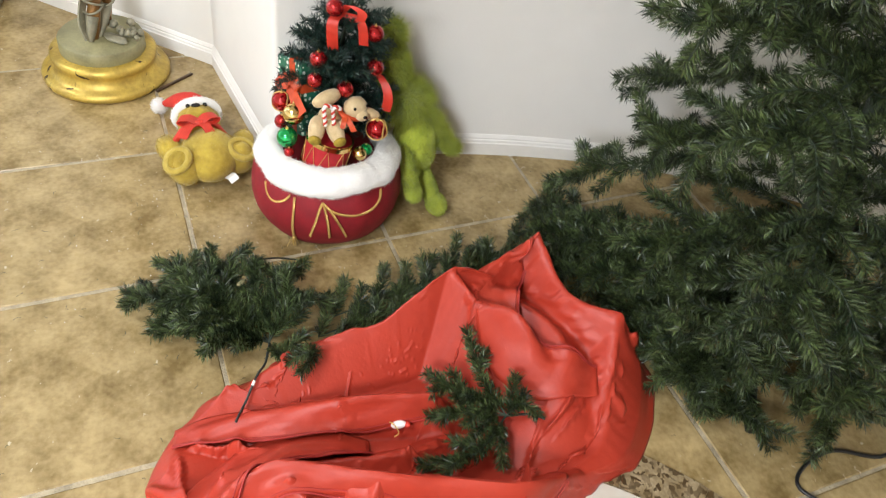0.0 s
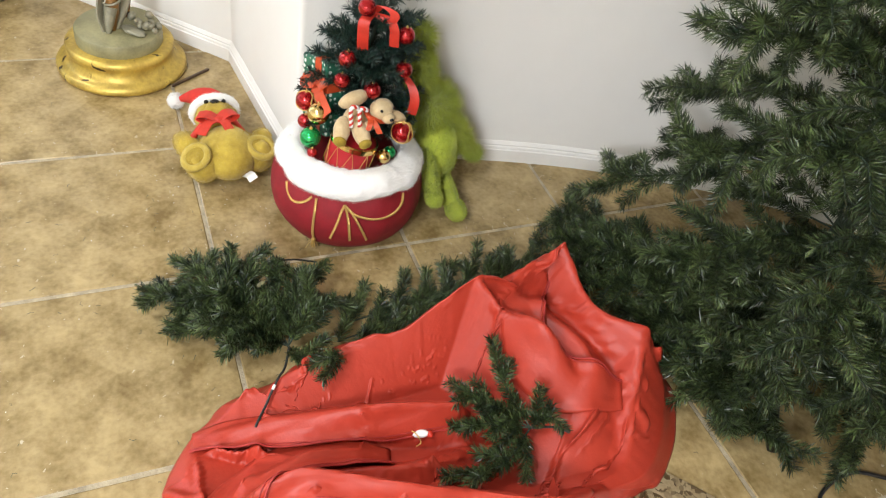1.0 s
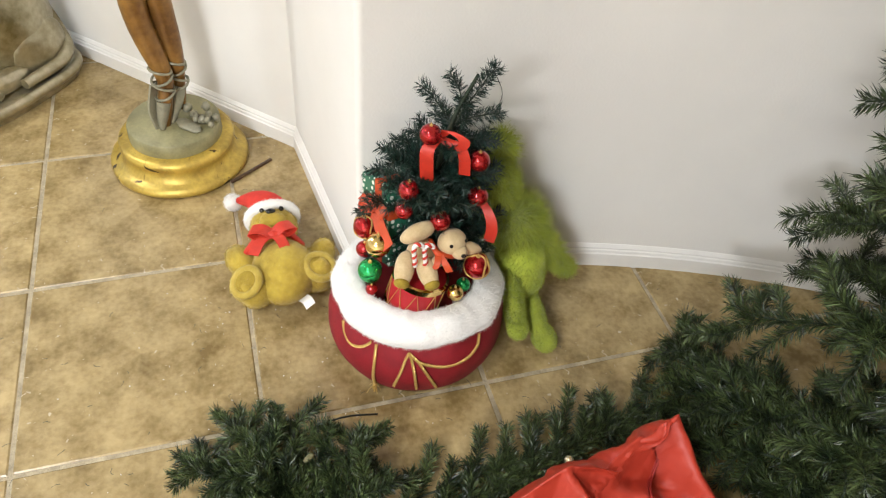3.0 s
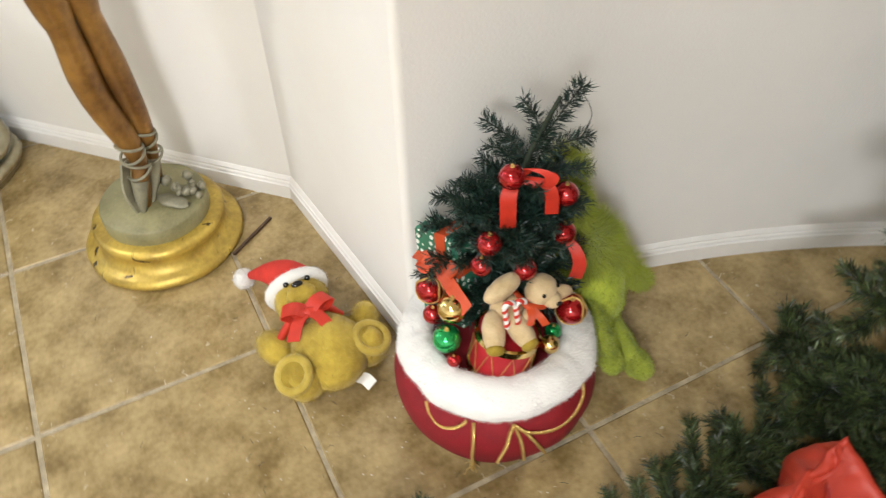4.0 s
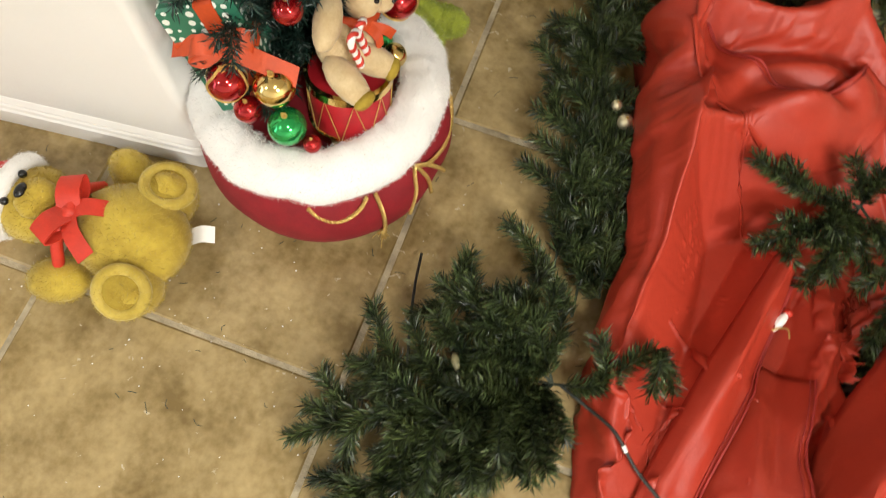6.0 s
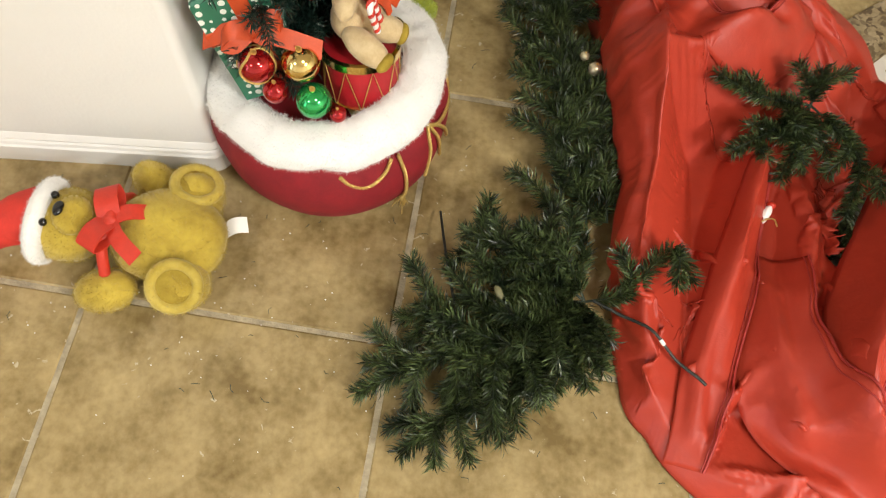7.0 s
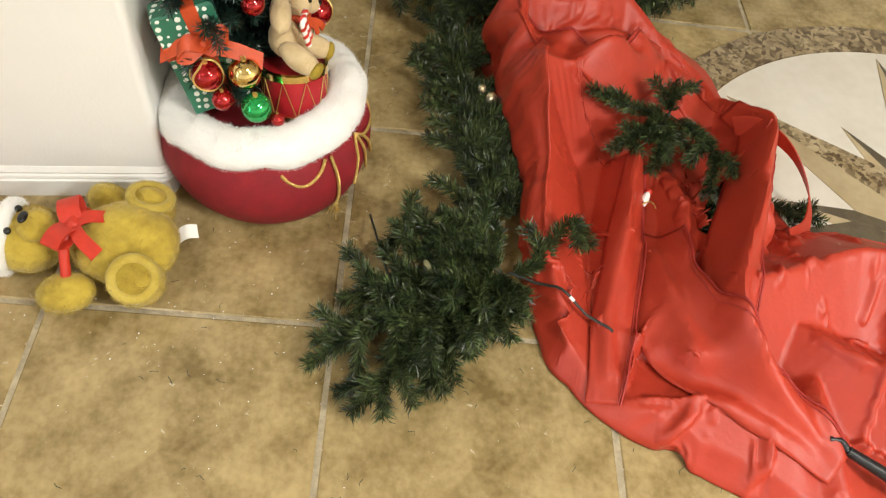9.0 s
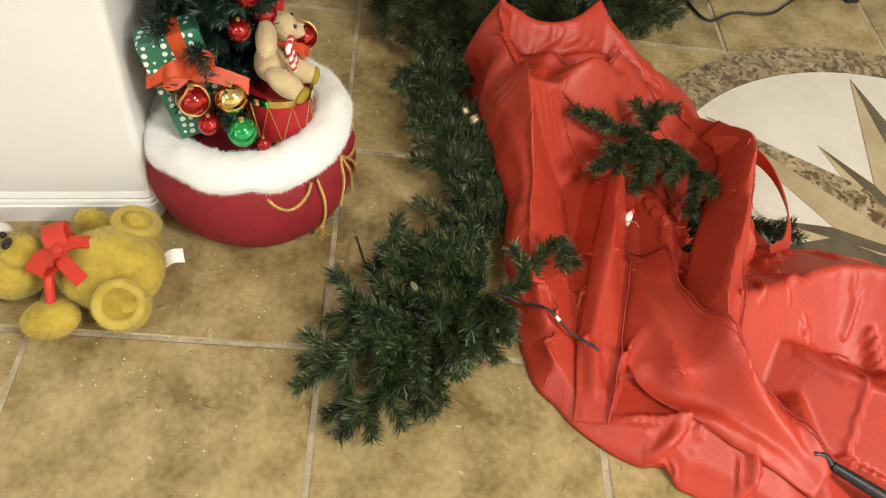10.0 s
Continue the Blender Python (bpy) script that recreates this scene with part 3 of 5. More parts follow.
def bows():
    t = thing("ribbon_bow", "red satin ribbon bow hanging on the little fir tree", "ribbon bow", "ribbons on the little tree")
    k = (-0.168, 0.392, 0.592)
    obj("ribbon_tail", *ribbon_mesh([k, (-0.150, 0.368, 0.58), (-0.146, 0.366, 0.55), (-0.15, 0.37, 0.505)], 0.026, (0.4, 0.9, 0)), M_RIBBON, t)
    obj("ribbon_tail", *ribbon_mesh([k, (-0.140, 0.42, 0.592), (-0.128, 0.432, 0.57), (-0.128, 0.437, 0.525)], 0.022, (0.4, 0.9, 0)), M_RIBBON, t)
    obj("ribbon_loop", *ribbon_mesh([k, (-0.15, 0.405, 0.615), (-0.13, 0.43, 0.605), (-0.138, 0.42, 0.58), k], 0.022, (0.5, 0.8, 0.1)), M_RIBBON, t)
    t = thing("ribbon_bow", "red satin ribbon hanging beside the soft rim", "ribbon bow", "ribbons on the little tree")
    obj("ribbon_tail", *ribbon_mesh([(-0.175, 0.49, 0.42), (-0.14, 0.505, 0.40), (-0.125, 0.51, 0.37), (-0.128, 0.508, 0.33)], 0.024, (0.5, 0.8, 0)), M_RIBBON, t)


bows()


def gift():
    t = thing("gift_box", "green gift box with white dots and an orange bow", "gift box")
    m = bpy.data.materials.new("green_dotted_paper")
    m.use_nodes = True
    n, l = m.node_tree.nodes, m.node_tree.links
    tc, mp = n.new("ShaderNodeTexCoord"), n.new("ShaderNodeMapping")
    mp.inputs["Rotation"].default_value = (0.0, 0.0, 0.0)
    vo = n.new("ShaderNodeTexVoronoi")
    vo.inputs["Scale"].default_value, vo.inputs["Randomness"].default_value = 72.0, 0.12
    rp = n.new("ShaderNodeMath")
    rp.operation, rp.inputs[1].default_value = "LESS_THAN", 0.34
    mx = n.new("ShaderNodeMix")
    mx.data_type = "RGBA"
    mx.inputs[6].default_value, mx.inputs[7].default_value = (0.028, 0.150, 0.085, 1), (0.75, 0.78, 0.7, 1)
    l.new(tc.outputs["Object"], mp.inputs["Vector"])
    l.new(mp.outputs[0], vo.inputs["Vector"])
    l.new(vo.outputs["Distance"], rp.inputs[0])
    l.new(rp.outputs[0], mx.inputs[0])
    l.new(mx.outputs[2], n["Principled BSDF"].inputs["Base Color"])
    n["Principled BSDF"].inputs["Roughness"].default_value = 0.45
    R = rot(-8, -13, 22)
    c = np.array([-0.256, 0.318, 0.322])
    obj("box", *box_mesh(c, (0.10, 0.055, 0.19), R, 0.007), m, t, smooth=False)
    for w in (0.024,):
        obj("ribbon_band", *box_mesh(c + R @ np.array([0.012, 0, 0]), (w, 0.0575, 0.193), R, 0.003), M_ORANGE, t, smooth=False)
        obj("ribbon_band", *box_mesh(c + R @ np.array([0.0, 0, 0.03]), (0.103, 0.058, w), R, 0.003), M_ORANGE, t, smooth=False)
    k = c + R @ np.array([0.012, -0.034, 0.03])
    bow = obj("bow_knot", *ball_mesh(k, (0.010, 0.008, 0.011), 14, 10), M_ORANGE, t)
    u = (0.0, 0.7, 0.7)
    for e in ((-0.309, 0.277, 0.342), (-0.150, 0.298, 0.333)):
        e = np.array(e)
        obj("bow_tail", *ribbon_mesh([k, (k + e) / 2 + (0, -0.006, 0.012), e], 0.027, u), M_ORANGE, bow)
    for sx in (-1, 1):
        d = R @ np.array([sx, 0, 0])
        obj("bow_loop", *ribbon_mesh([k, k + d * 0.025 + (0, -0.008, 0.022), k + d * 0.042 + (0, -0.006, 0.004), k + d * 0.02 + (0, -0.012, -0.004), k], 0.026, u), M_ORANGE, bow)


gift()


def drum():
    t = thing("toy_drum", "small red toy drum with gold rims and cord", "toy drum")
    R = rot(-14, -4, 0)
    c = np.array([-0.104, 0.338, 0.196])

    def put(v):
        return v @ R.T + c
    v, f = lathe_mesh([(0.0, 0), (0.055, 0), (0.0565, 0.006), (0.0565, 0.088), (0.0, 0.088)], seg=48)
    obj("shell", put(v), f, M_DRUM, t)
    v, f = lathe_mesh([(0.0, 0.0885), (0.054, 0.0885), (0.054, 0.091), (0.0, 0.092)], seg=48)
    obj("drum_skin", put(v), f, M_DRUM, t)
    for z in (0.008, 0.086):
        v, f = lathe_mesh([(0.056, z - 0.006), (0.0605, z - 0.006), (0.0605, z + 0.006), (0.055, z + 0.008), (0.054, z)], seg=48)
        obj("gold_rim", put(v), f, M_GOLDBALL, t)
    n = 9
    for i in range(n):
        p = []
        for z, k in ((0.01, 0.0), (0.08, 0.5), (0.01, 1.0)):
            a = 2 * math.pi * (i + k) / n
            p.append((0.059 * math.cos(a), 0.059 * math.sin(a), z))
        v, f = tube_mesh(np.vstack([np.linspace(p[0], p[1], 6), np.linspace(p[1], p[2], 6)[1:]]), 0.0009, 5)
        obj("cord", put(v), f, M_GOLD, t)


drum()


def toy_rabbit():
    """A small long-eared soft toy that sits on the drum, its legs over the edge."""
    t = thing("soft_toy", "small beige long-eared soft toy sitting on the drum", "soft toy")
    obj("body", *ball_mesh((-0.124, 0.362, 0.335), (0.027, 0.031, 0.034), 20, 14, None, 0.06), M_BUNNY, t)
    head = Shape().add(*ball_mesh((-0.110, 0.420, 0.366), (0.027, 0.031, 0.027), 20, 14, rot(0, 0, 20), 0.06))
    head.add(*ball_mesh((-0.088, 0.430, 0.356), (0.017, 0.017, 0.014), 16, 12, None, 0.06))
    head = head.make("head", [M_BUNNY], t)
    for c in ((-0.086, 0.411, 0.378), (-0.097, 0.445, 0.376)):
        obj("eye", *ball_mesh(c, 0.0038, 10, 8), M_EYE, head)
    obj("nose", *ball_mesh((-0.072, 0.434, 0.360), (0.004, 0.006, 0.004), 10, 8), M_EYE, head)
    obj("ear", *ball_mesh((-0.126, 0.352, 0.390), (0.018, 0.039, 0.020), 20, 14, rot(14, 0, 10), 0.06), M_BUNNY, head)
    obj("ear", *ball_mesh((-0.104, 0.458, 0.345), (0.012, 0.030, 0.015), 18, 12, rot(-30, 0, 0), 0.06), M_BUNNY, head)
    obj("arm", *ball_mesh((-0.092, 0.390, 0.337), (0.013, 0.028, 0.012), 18, 12, rot(10, 0, 30), 0.06), M_BUNNY, t)
    for c, R, d in (((-0.092, 0.318, 0.328), rot(0, 20, -24), (0.030, -0.013, -0.011)), ((-0.078, 0.362, 0.324), rot(0, 20, 6), (0.030, 0.003, -0.011))):
        leg = obj("leg", *ball_mesh(c, (0.040, 0.0205, 0.021), 22, 14, R, 0.05), M_BUNNY, t)
        obj("foot_pad", *ball_mesh(np.array(c) + np.array(d) * 0.97, (0.0095, 0.0165, 0.0165), 16, 10, R, 0.03), M_PAD, leg)
    k = np.array([-0.092, 0.388, 0.356])
    scarf = obj("scarf", *tube_mesh(spline([(-0.126, 0.378, 0.362), (-0.102, 0.382, 0.360), k, (-0.092, 0.420, 0.343), (-0.110, 0.436, 0.342)], 14), 0.0065, 8), M_ORANGE, t)
    for e in ((-0.068, 0.374, 0.338), (-0.062, 0.404, 0.330)):
        obj("scarf_end", *ribbon_mesh([k, (k + e) / 2 + (0.006, 0, 0.004), e], 0.014, (0.2, 0.9, 0.2)), M_ORANGE, scarf)


toy_rabbit()


def candy_cane():
    t = thing("candy_cane", "tiny red and white striped candy cane ornament", "ornament")
    for off in (0.0, 0.022):
        o = np.array([-0.078, 0.336 + off, 0.345 - off * 0.3])
        p = np.vstack([np.linspace(o, o + (-0.010, -0.002, 0.042), 10), [o + (-0.010, -0.002 + 0.009 * (1 - math.cos(a)), 0.042 + 0.009 * math.sin(a)) for a in np.linspace(0.3, math.pi, 8)]])
        cane = obj("cane", *tube_mesh(p, 0.0046, 10), M_STRIPE, t)
        obj("red_stripe", *rope_mesh(p, 0.0036, 0.015, 1), M_RIBBON, cane)


candy_cane()


# ---------------------------------------------------------------- soft toys on the floor
def golden_bear():
    """A golden plush bear on its back in a red hat."""
    rng = np.random.default_rng(8)
    t = thing("plush_bear", "golden plush bear on its back, red hat and bow", "soft toy")

    def furry(name, lumps, count, material=M_BEAR, parent=t, length=0.0055):
        sh = Shape()
        area = [r[0] * r[1] for _, r, _ in lumps]
        for (c, r, R), a in zip(lumps, area):
            v, f = ball_mesh(c, r, 26, 18, R, 0.06, c[0] * 40)
            sh.add(v, f)
            sh.add(*fibres(v, f, int(count * a / sum(area)), length, 0.00045, rng, 0.0, 0.55))
        return sh.make(name, [material], parent)

    furry("body", [((-0.375, 0.095, 0.066), (0.092, 0.080, 0.062), None)], 8000)
    head = furry("head", [((-0.537, 0.090, 0.060), (0.060, 0.060, 0.055), None), ((-0.514, 0.088, 0.107), (0.030, 0.033, 0.021), None)], 6500)
    furry("arm", [((-0.452, -0.004, 0.046), (0.047, 0.034, 0.032), rot(0, 0, 20))], 2600)
    furry("arm", [((-0.432, 0.195, 0.05), (0.043, 0.03, 0.032), rot(0, 0, -25))], 2600)
    for c, r, R, pc, PR in (((-0.338, 0.022, 0.060), (0.045, 0.044, 0.050), rot(18, 14, 0), (-0.334, 0.006, 0.091), rot(28, 15, 0)),
                            ((-0.352, 0.172, 0.062), (0.043, 0.041, 0.047), rot(-12, 10, 0), (-0.348, 0.178, 0.090), rot(-15, 12, 0))):
        leg = furry("leg", [(c, r, R)], 3200)
        # the sole: a soft ring of fur round a paler pad
        a = np.linspace(0, 2 * math.pi, 33)
        ring = np.c_[0.034 * np.cos(a), 0.034 * np.sin(a), np.zeros(33)] @ PR.T + np.array(pc) + PR @ np.array([0, 0, 0.004])
        sh = Shape()
        v, f = tube_mesh(ring, 0.0095, 10, False)
        sh.add(v, f)
        sh.add(*fibres(v, f, 1800, 0.005, 0.00045, rng, 0.0, 0.5))
        sh.make("sole_edge", [M_PALEBEAR], leg)
        obj("sole_pad", *ball_mesh(np.array(pc) + PR @ np.array([0, 0, 0.002]), (0.033, 0.033, 0.012), 20, 12, PR, 0.05), M_PAD, leg)
    for c in ((-0.550, 0.066, 0.113), (-0.548, 0.114, 0.113)):
        obj("eye", *ball_mesh(c, 0.0065, 12, 10), M_EYE, head)
    obj("nose", *ball_mesh((-0.527, 0.086, 0.129), (0.008, 0.013, 0.006), 12, 10), M_EYE, head)
    # hat: red cone lying back, white band, white bobble
    ax = spline([(-0.578, 0.09, 0.064), (-0.614, 0.075, 0.072), (-0.648, 0.045, 0.064), (-0.685, 0.012, 0.036)], 14)
    hat = obj("hat", *tube_mesh(ax, np.array([0.055, 0.053, 0.050, 0.046, 0.042, 0.038, 0.034, 0.030, 0.026, 0.022, 0.018, 0.015, 0.012, 0.009]), 20), M_FELT, t)
    a = np.linspace(0, 2 * math.pi, 40)
    v, f = tube_mesh(np.c_[-0.571 + 0.006 * np.sin(a), 0.090 + 0.058 * np.cos(a), 0.063 + 0.051 * np.sin(a)], 0.0145, 12, False)
    sh = Shape().add(v, f)
    sh.add(*fibres(v, f, 5000, 0.005, 0.0004, rng))
    sh.make("hat_band", [M_FLUFF], hat)
    furry("bobble", [((-0.694, -0.004, 0.024), (0.022, 0.022, 0.022), None)], 2500, M_FLUFF, hat, 0.006)
    # bow at the neck
    k = np.array([-0.446, 0.082, 0.126])
    bow = obj("bow", *ball_mesh(k, (0.012, 0.010, 0.009), 14, 10), M_RIBBON, t)
    for sy in (-1, 1):
        obj("bow_loop", *ribbon_mesh([k, k + (-0.012, sy * 0.026, 0.012), k + (-0.020, sy * 0.052, 0.004), k + (-0.006, sy * 0.034, -0.004), k], 0.036, (1, 0.45 * sy, 0.1)), M_RIBBON, bow)
        obj("bow_tail", *ribbon_mesh([k, k + (0.022, sy * 0.022 - 0.008, 0.006), k + (0.054, sy * 0.040 - 0.014, -0.006)], 0.026, (0.45, 1 * -sy, 0)), M_RIBBON, bow)
    obj("neck_ribbon", *tube_mesh(spline([(-0.452, 0.15, 0.07), (-0.452, 0.12, 0.115), k, (-0.452, 0.045, 0.112), (-0.45, 0.012, 0.07)], 16), 0.009, 8), M_RIBBON, bow)
    obj("cloth_tag", *ribbon_mesh([(-0.296, 0.128, 0.05), (-0.28, 0.136, 0.058), (-0.262, 0.142, 0.055)], 0.026, (-0.3, 0.9, 0.4), 0.0005), M_TAG, t)


golden_bear()


def green_toy():
    """A lime-green long-haired plush toy leaning against the wall, one plain shape."""
    rng = np.random.default_rng(9)
    sh = Shape()
    for c, r, R, n, ln in (((-0.205, 0.635, 0.150), (0.062, 0.060, 0.100), rot(0, -14, 0), 9000, 0.007), ((-0.250, 0.562, 0.385), (0.046, 0.040, 0.070), rot(14, -10, 0), 9000, 0.020),
                           ((-0.265, 0.565, 0.465), (0.022, 0.022, 0.034), rot(8, 0, 0), 2500, 0.030),
                           ((-0.235, 0.610, 0.275), (0.052, 0.058, 0.052), None, 11000, 0.036), ((-0.125, 0.655, 0.058), (0.08, 0.024, 0.026), rot(0, 18, 0), 5000, 0.006),
                           ((-0.065, 0.662, 0.035), (0.036, 0.027, 0.028), None, 3500, 0.006), ((-0.125, 0.590, 0.13), (0.075, 0.021, 0.022), rot(0, 36, -5), 4000, 0.012),
                           ((-0.072, 0.590, 0.085), (0.028, 0.025, 0.016), rot(0, 40, 0), 2000, 0.006), ((-0.215, 0.690, 0.195), (0.022, 0.024, 0.080), rot(34, 0, 0), 6000, 0.028),
                           ((-0.20, 0.745, 0.130), (0.018, 0.016, 0.040), rot(48, 10, 0), 3000, 0.018)):
        v, f = ball_mesh(c, r, 24, 16, R, 0.08)
        v[:, 0] = np.maximum(v[:, 0], -0.315)
        sh.add(v, f, 0)
        a, b = fibres(v, f, n, ln, 0.0006, rng, 0.35, 0.5)
        a[:, 0] = np.maximum(a[:, 0], -0.318)
        sh.add(a, b, 0)
    tagged(sh.make("plush_toy", [M_GREENFUR]), "lime green long-haired plush toy slumped against the wall", "soft toy")


green_toy()


# ---------------------------------------------------------------- statues
def statue_base():
    t = thing("statue_pedestal", "round worn gilt pedestal with an olive stone disc", "pedestal")
    c = (-0.95, -0.13, 0)
    obj("gilt_foot", *lathe_mesh([(0.0, 0.001), (0.186, 0.001), (0.191, 0.006), (0.192, 0.014), (0.188, 0.022), (0.178, 0.028), (0.170, 0.031), (0.162, 0.037), (0.156, 0.047), (0.153, 0.058), (0.155, 0.066), (0.158, 0.072), (0.158, 0.082), (0.152, 0.089), (0.142, 0.092), (0.0, 0.092)], c, 96, 0.012), M_GILT, t)
    obj("stone_disc", *lathe_mesh([(0.126, 0.088), (0.127, 0.092), (0.126, 0.128), (0.122, 0.133), (0.0, 0.135)], c, 80, 0.01), M_STONE, t)


statue_base()


def statue():
    """A standing figure on pointed feet, one plain shape."""
    sh = Shape()

    def limb(pts, rads, m=0, seg=18):
        p = spline(pts, 30)
        r = 0.74 * np.interp(np.linspace(0, 1, 30), np.linspace(0, 1, len(rads)), rads)
        sh.add(*tube_mesh(p, r, seg), m)

    limb([(-0.925, -0.150, 0.135), (-0.935, -0.140, 0.20), (-0.955, -0.130, 0.27), (-0.985, -0.165, 0.42), (-0.985, -0.170, 0.55), (-0.985, -0.175, 0.66), (-0.99, -0.17, 0.9)], [0.018, 0.026, 0.026, 0.043, 0.046, 0.038, 0.06, 0.07])
    limb([(-0.975, -0.105, 0.15), (-0.985, -0.10, 0.21), (-0.985, -0.095, 0.28), (-1.005, -0.105, 0.42), (-1.01, -0.115, 0.55), (-1.005, -0.12, 0.66), (-1.0, -0.12, 0.9)], [0.016, 0.024, 0.024, 0.040, 0.044, 0.036, 0.058, 0.068])
    # grey slippers with crossed ribbons
    limb([(-0.905, -0.160, 0.134), (-0.914, -0.154, 0.165), (-0.930, -0.143, 0.205)], [0.010, 0.020, 0.027], 1)
    limb([(-0.930, -0.135, 0.134), (-0.955, -0.115, 0.172), (-0.982, -0.099, 0.215)], [0.010, 0.020, 0.026], 1)
    for (x, y), r in (((-0.945, -0.136), 0.029), ((-0.985, -0.097), 0.027)):
        for z, tl in ((0.225, 18), (0.245, -20), (0.27, 15), (0.295, -16)):
            a = np.linspace(0, 2 * math.pi, 25)
            sh.add(*tube_mesh(np.c_[r * np.cos(a), r * np.sin(a), np.zeros(25)] @ rot(tl, tl * 0.6, 0).T + (x, y, z), 0.0035, 6, False), 1)
    # a knotted grey cloth and posy at the feet
    sh.add(*ribbon_mesh([(-0.95, -0.16, 0.25), (-0.925, -0.175, 0.19), (-0.905, -0.165, 0.14)], 0.03, (0.6, -0.5, 0.2), 0.003), 1)
    rng = np.random.default_rng(2)
    for k in range(12):
        sh.add(*ball_mesh(np.array([-0.925, -0.055, 0.15]) + rng.normal(size=3) * (0.022, 0.022, 0.008), rng.uniform(0.008, 0.014), 10, 8, None, 0.4, k), 1)
    sh.add(*ball_mesh((-0.90, -0.09, 0.142), (0.045, 0.02, 0.008), 14, 8, rot(0, 0, 40), 0.2), 1)
    # upper body, plain
    sh.add(*ball_mesh((-0.995, -0.125, 0.95), (0.105, 0.12, 0.13)), 0)
    sh.add(*ball_mesh((-0.995, -0.125, 1.18), (0.085, 0.11, 0.20)), 0)
    sh.add(*ball_mesh((-0.995, -0.125, 1.50), (0.06, 0.065, 0.085)), 0)
    limb([(-0.995, -0.125, 1.3), (-0.995, -0.125, 1.45)], [0.035, 0.03])
    limb([(-0.98, -0.22, 1.30), (-0.93, -0.33, 1.2), (-0.88, -0.36, 1.38)], [0.035, 0.028, 0.02])
    limb([(-0.98, -0.03, 1.30), (-0.93, 0.03, 1.15), (-0.87, -0.02, 1.02)], [0.035, 0.028, 0.02])
    tagged(sh.make("statue", [M_BRONZE, M_SHOE]), "brown bronze dancer statue on pointed feet on the pedestal", "statue")


statue()


def silver_statue():
    """A silver seated animal figure on its own plinth, one plain shape."""
    sh = Shape()
    c, u, w = np.array([-1.445, -0.705]), np.array([0.75, -0.66]), np.array([0.66, 0.75])

    def at(a, b, z):
        return (*(c + u * a + w * b), z)

    p = []
    for k in range(64):
        a = 2 * math.pi * k / 64
        ca, sa = math.cos(a), math.sin(a)
        r = (abs(ca) ** 4 + abs(sa) ** 4) ** -0.25
        p.append(tuple(c + u * 0.235 * r * ca + w * 0.235 * r * sa))
    sh.add(*prism_mesh(p, 0.001, 0.04, 0.012))
    q = [(x, y, 0.036) for x, y in p] + [(*p[0], 0.036)]
    sh.add(*tube_mesh(q, 0.017, 10, False))
    R = rot(0, 0, -41)
    for ce, r, RR in ((at(-0.07, 0.10, 0.22), (0.15, 0.095, 0.19), R), (at(-0.03, 0.0, 0.38), (0.14, 0.13, 0.34), R), (at(0.09, 0.0, 0.46), (0.11, 0.11, 0.28), R), (at(0.12, 0.0, 0.80), (0.12, 0.10, 0.12), R),
                      (at(-0.10, 0.165, 0.13), (0.10, 0.04, 0.09), R), (at(0.03, 0.165, 0.075), (0.085, 0.034, 0.034), rot(0, 0, -41)), (at(0.17, 0.10, 0.065), (0.06, 0.034, 0.028), R), (at(0.17, -0.10, 0.065), (0.06, 0.034, 0.028), R)):
        sh.add(*ball_mesh(ce, r, 30, 20, RR, 0.06))
    for b in (0.09, -0.09):
        sh.add(*tube_mesh(spline([at(0.11, b * 0.8, 0.5), at(0.135, b, 0.28), at(0.15, b, 0.06)], 16), np.linspace(0.055, 0.034, 16), 16))
    for k in range(4):
        sh.add(*ball_mesh(at(0.10, 0.145 + 0.015 * k, 0.062), (0.024, 0.0085, 0.017), 10, 8, R))
    sh.add(*tube_mesh(spline([at(-0.2, 0.02, 0.3), at(-0.205, 0.14, 0.12), at(-0.15, 0.205, 0.075), at(0.02, 0.215, 0.07)], 24), np.linspace(0.03, 0.016, 24), 12))
    tagged(sh.make("animal_statue", [M_SILVER]), "polished silver seated animal statue on a square plinth", "statue")


silver_statue()

stick = tagged(obj("stick", *box_mesh((-0.84, 0.06, 0.006), (0.145, 0.007, 0.007), rot(0, 0, 124), 0.0015), M_STICK, smooth=False), "thin dark wooden stick lying on the tiles", "stick")


# ---------------------------------------------------------------- the large fir tree, its stand and loose branches
TRUNK = np.array([0.56, 1.27])


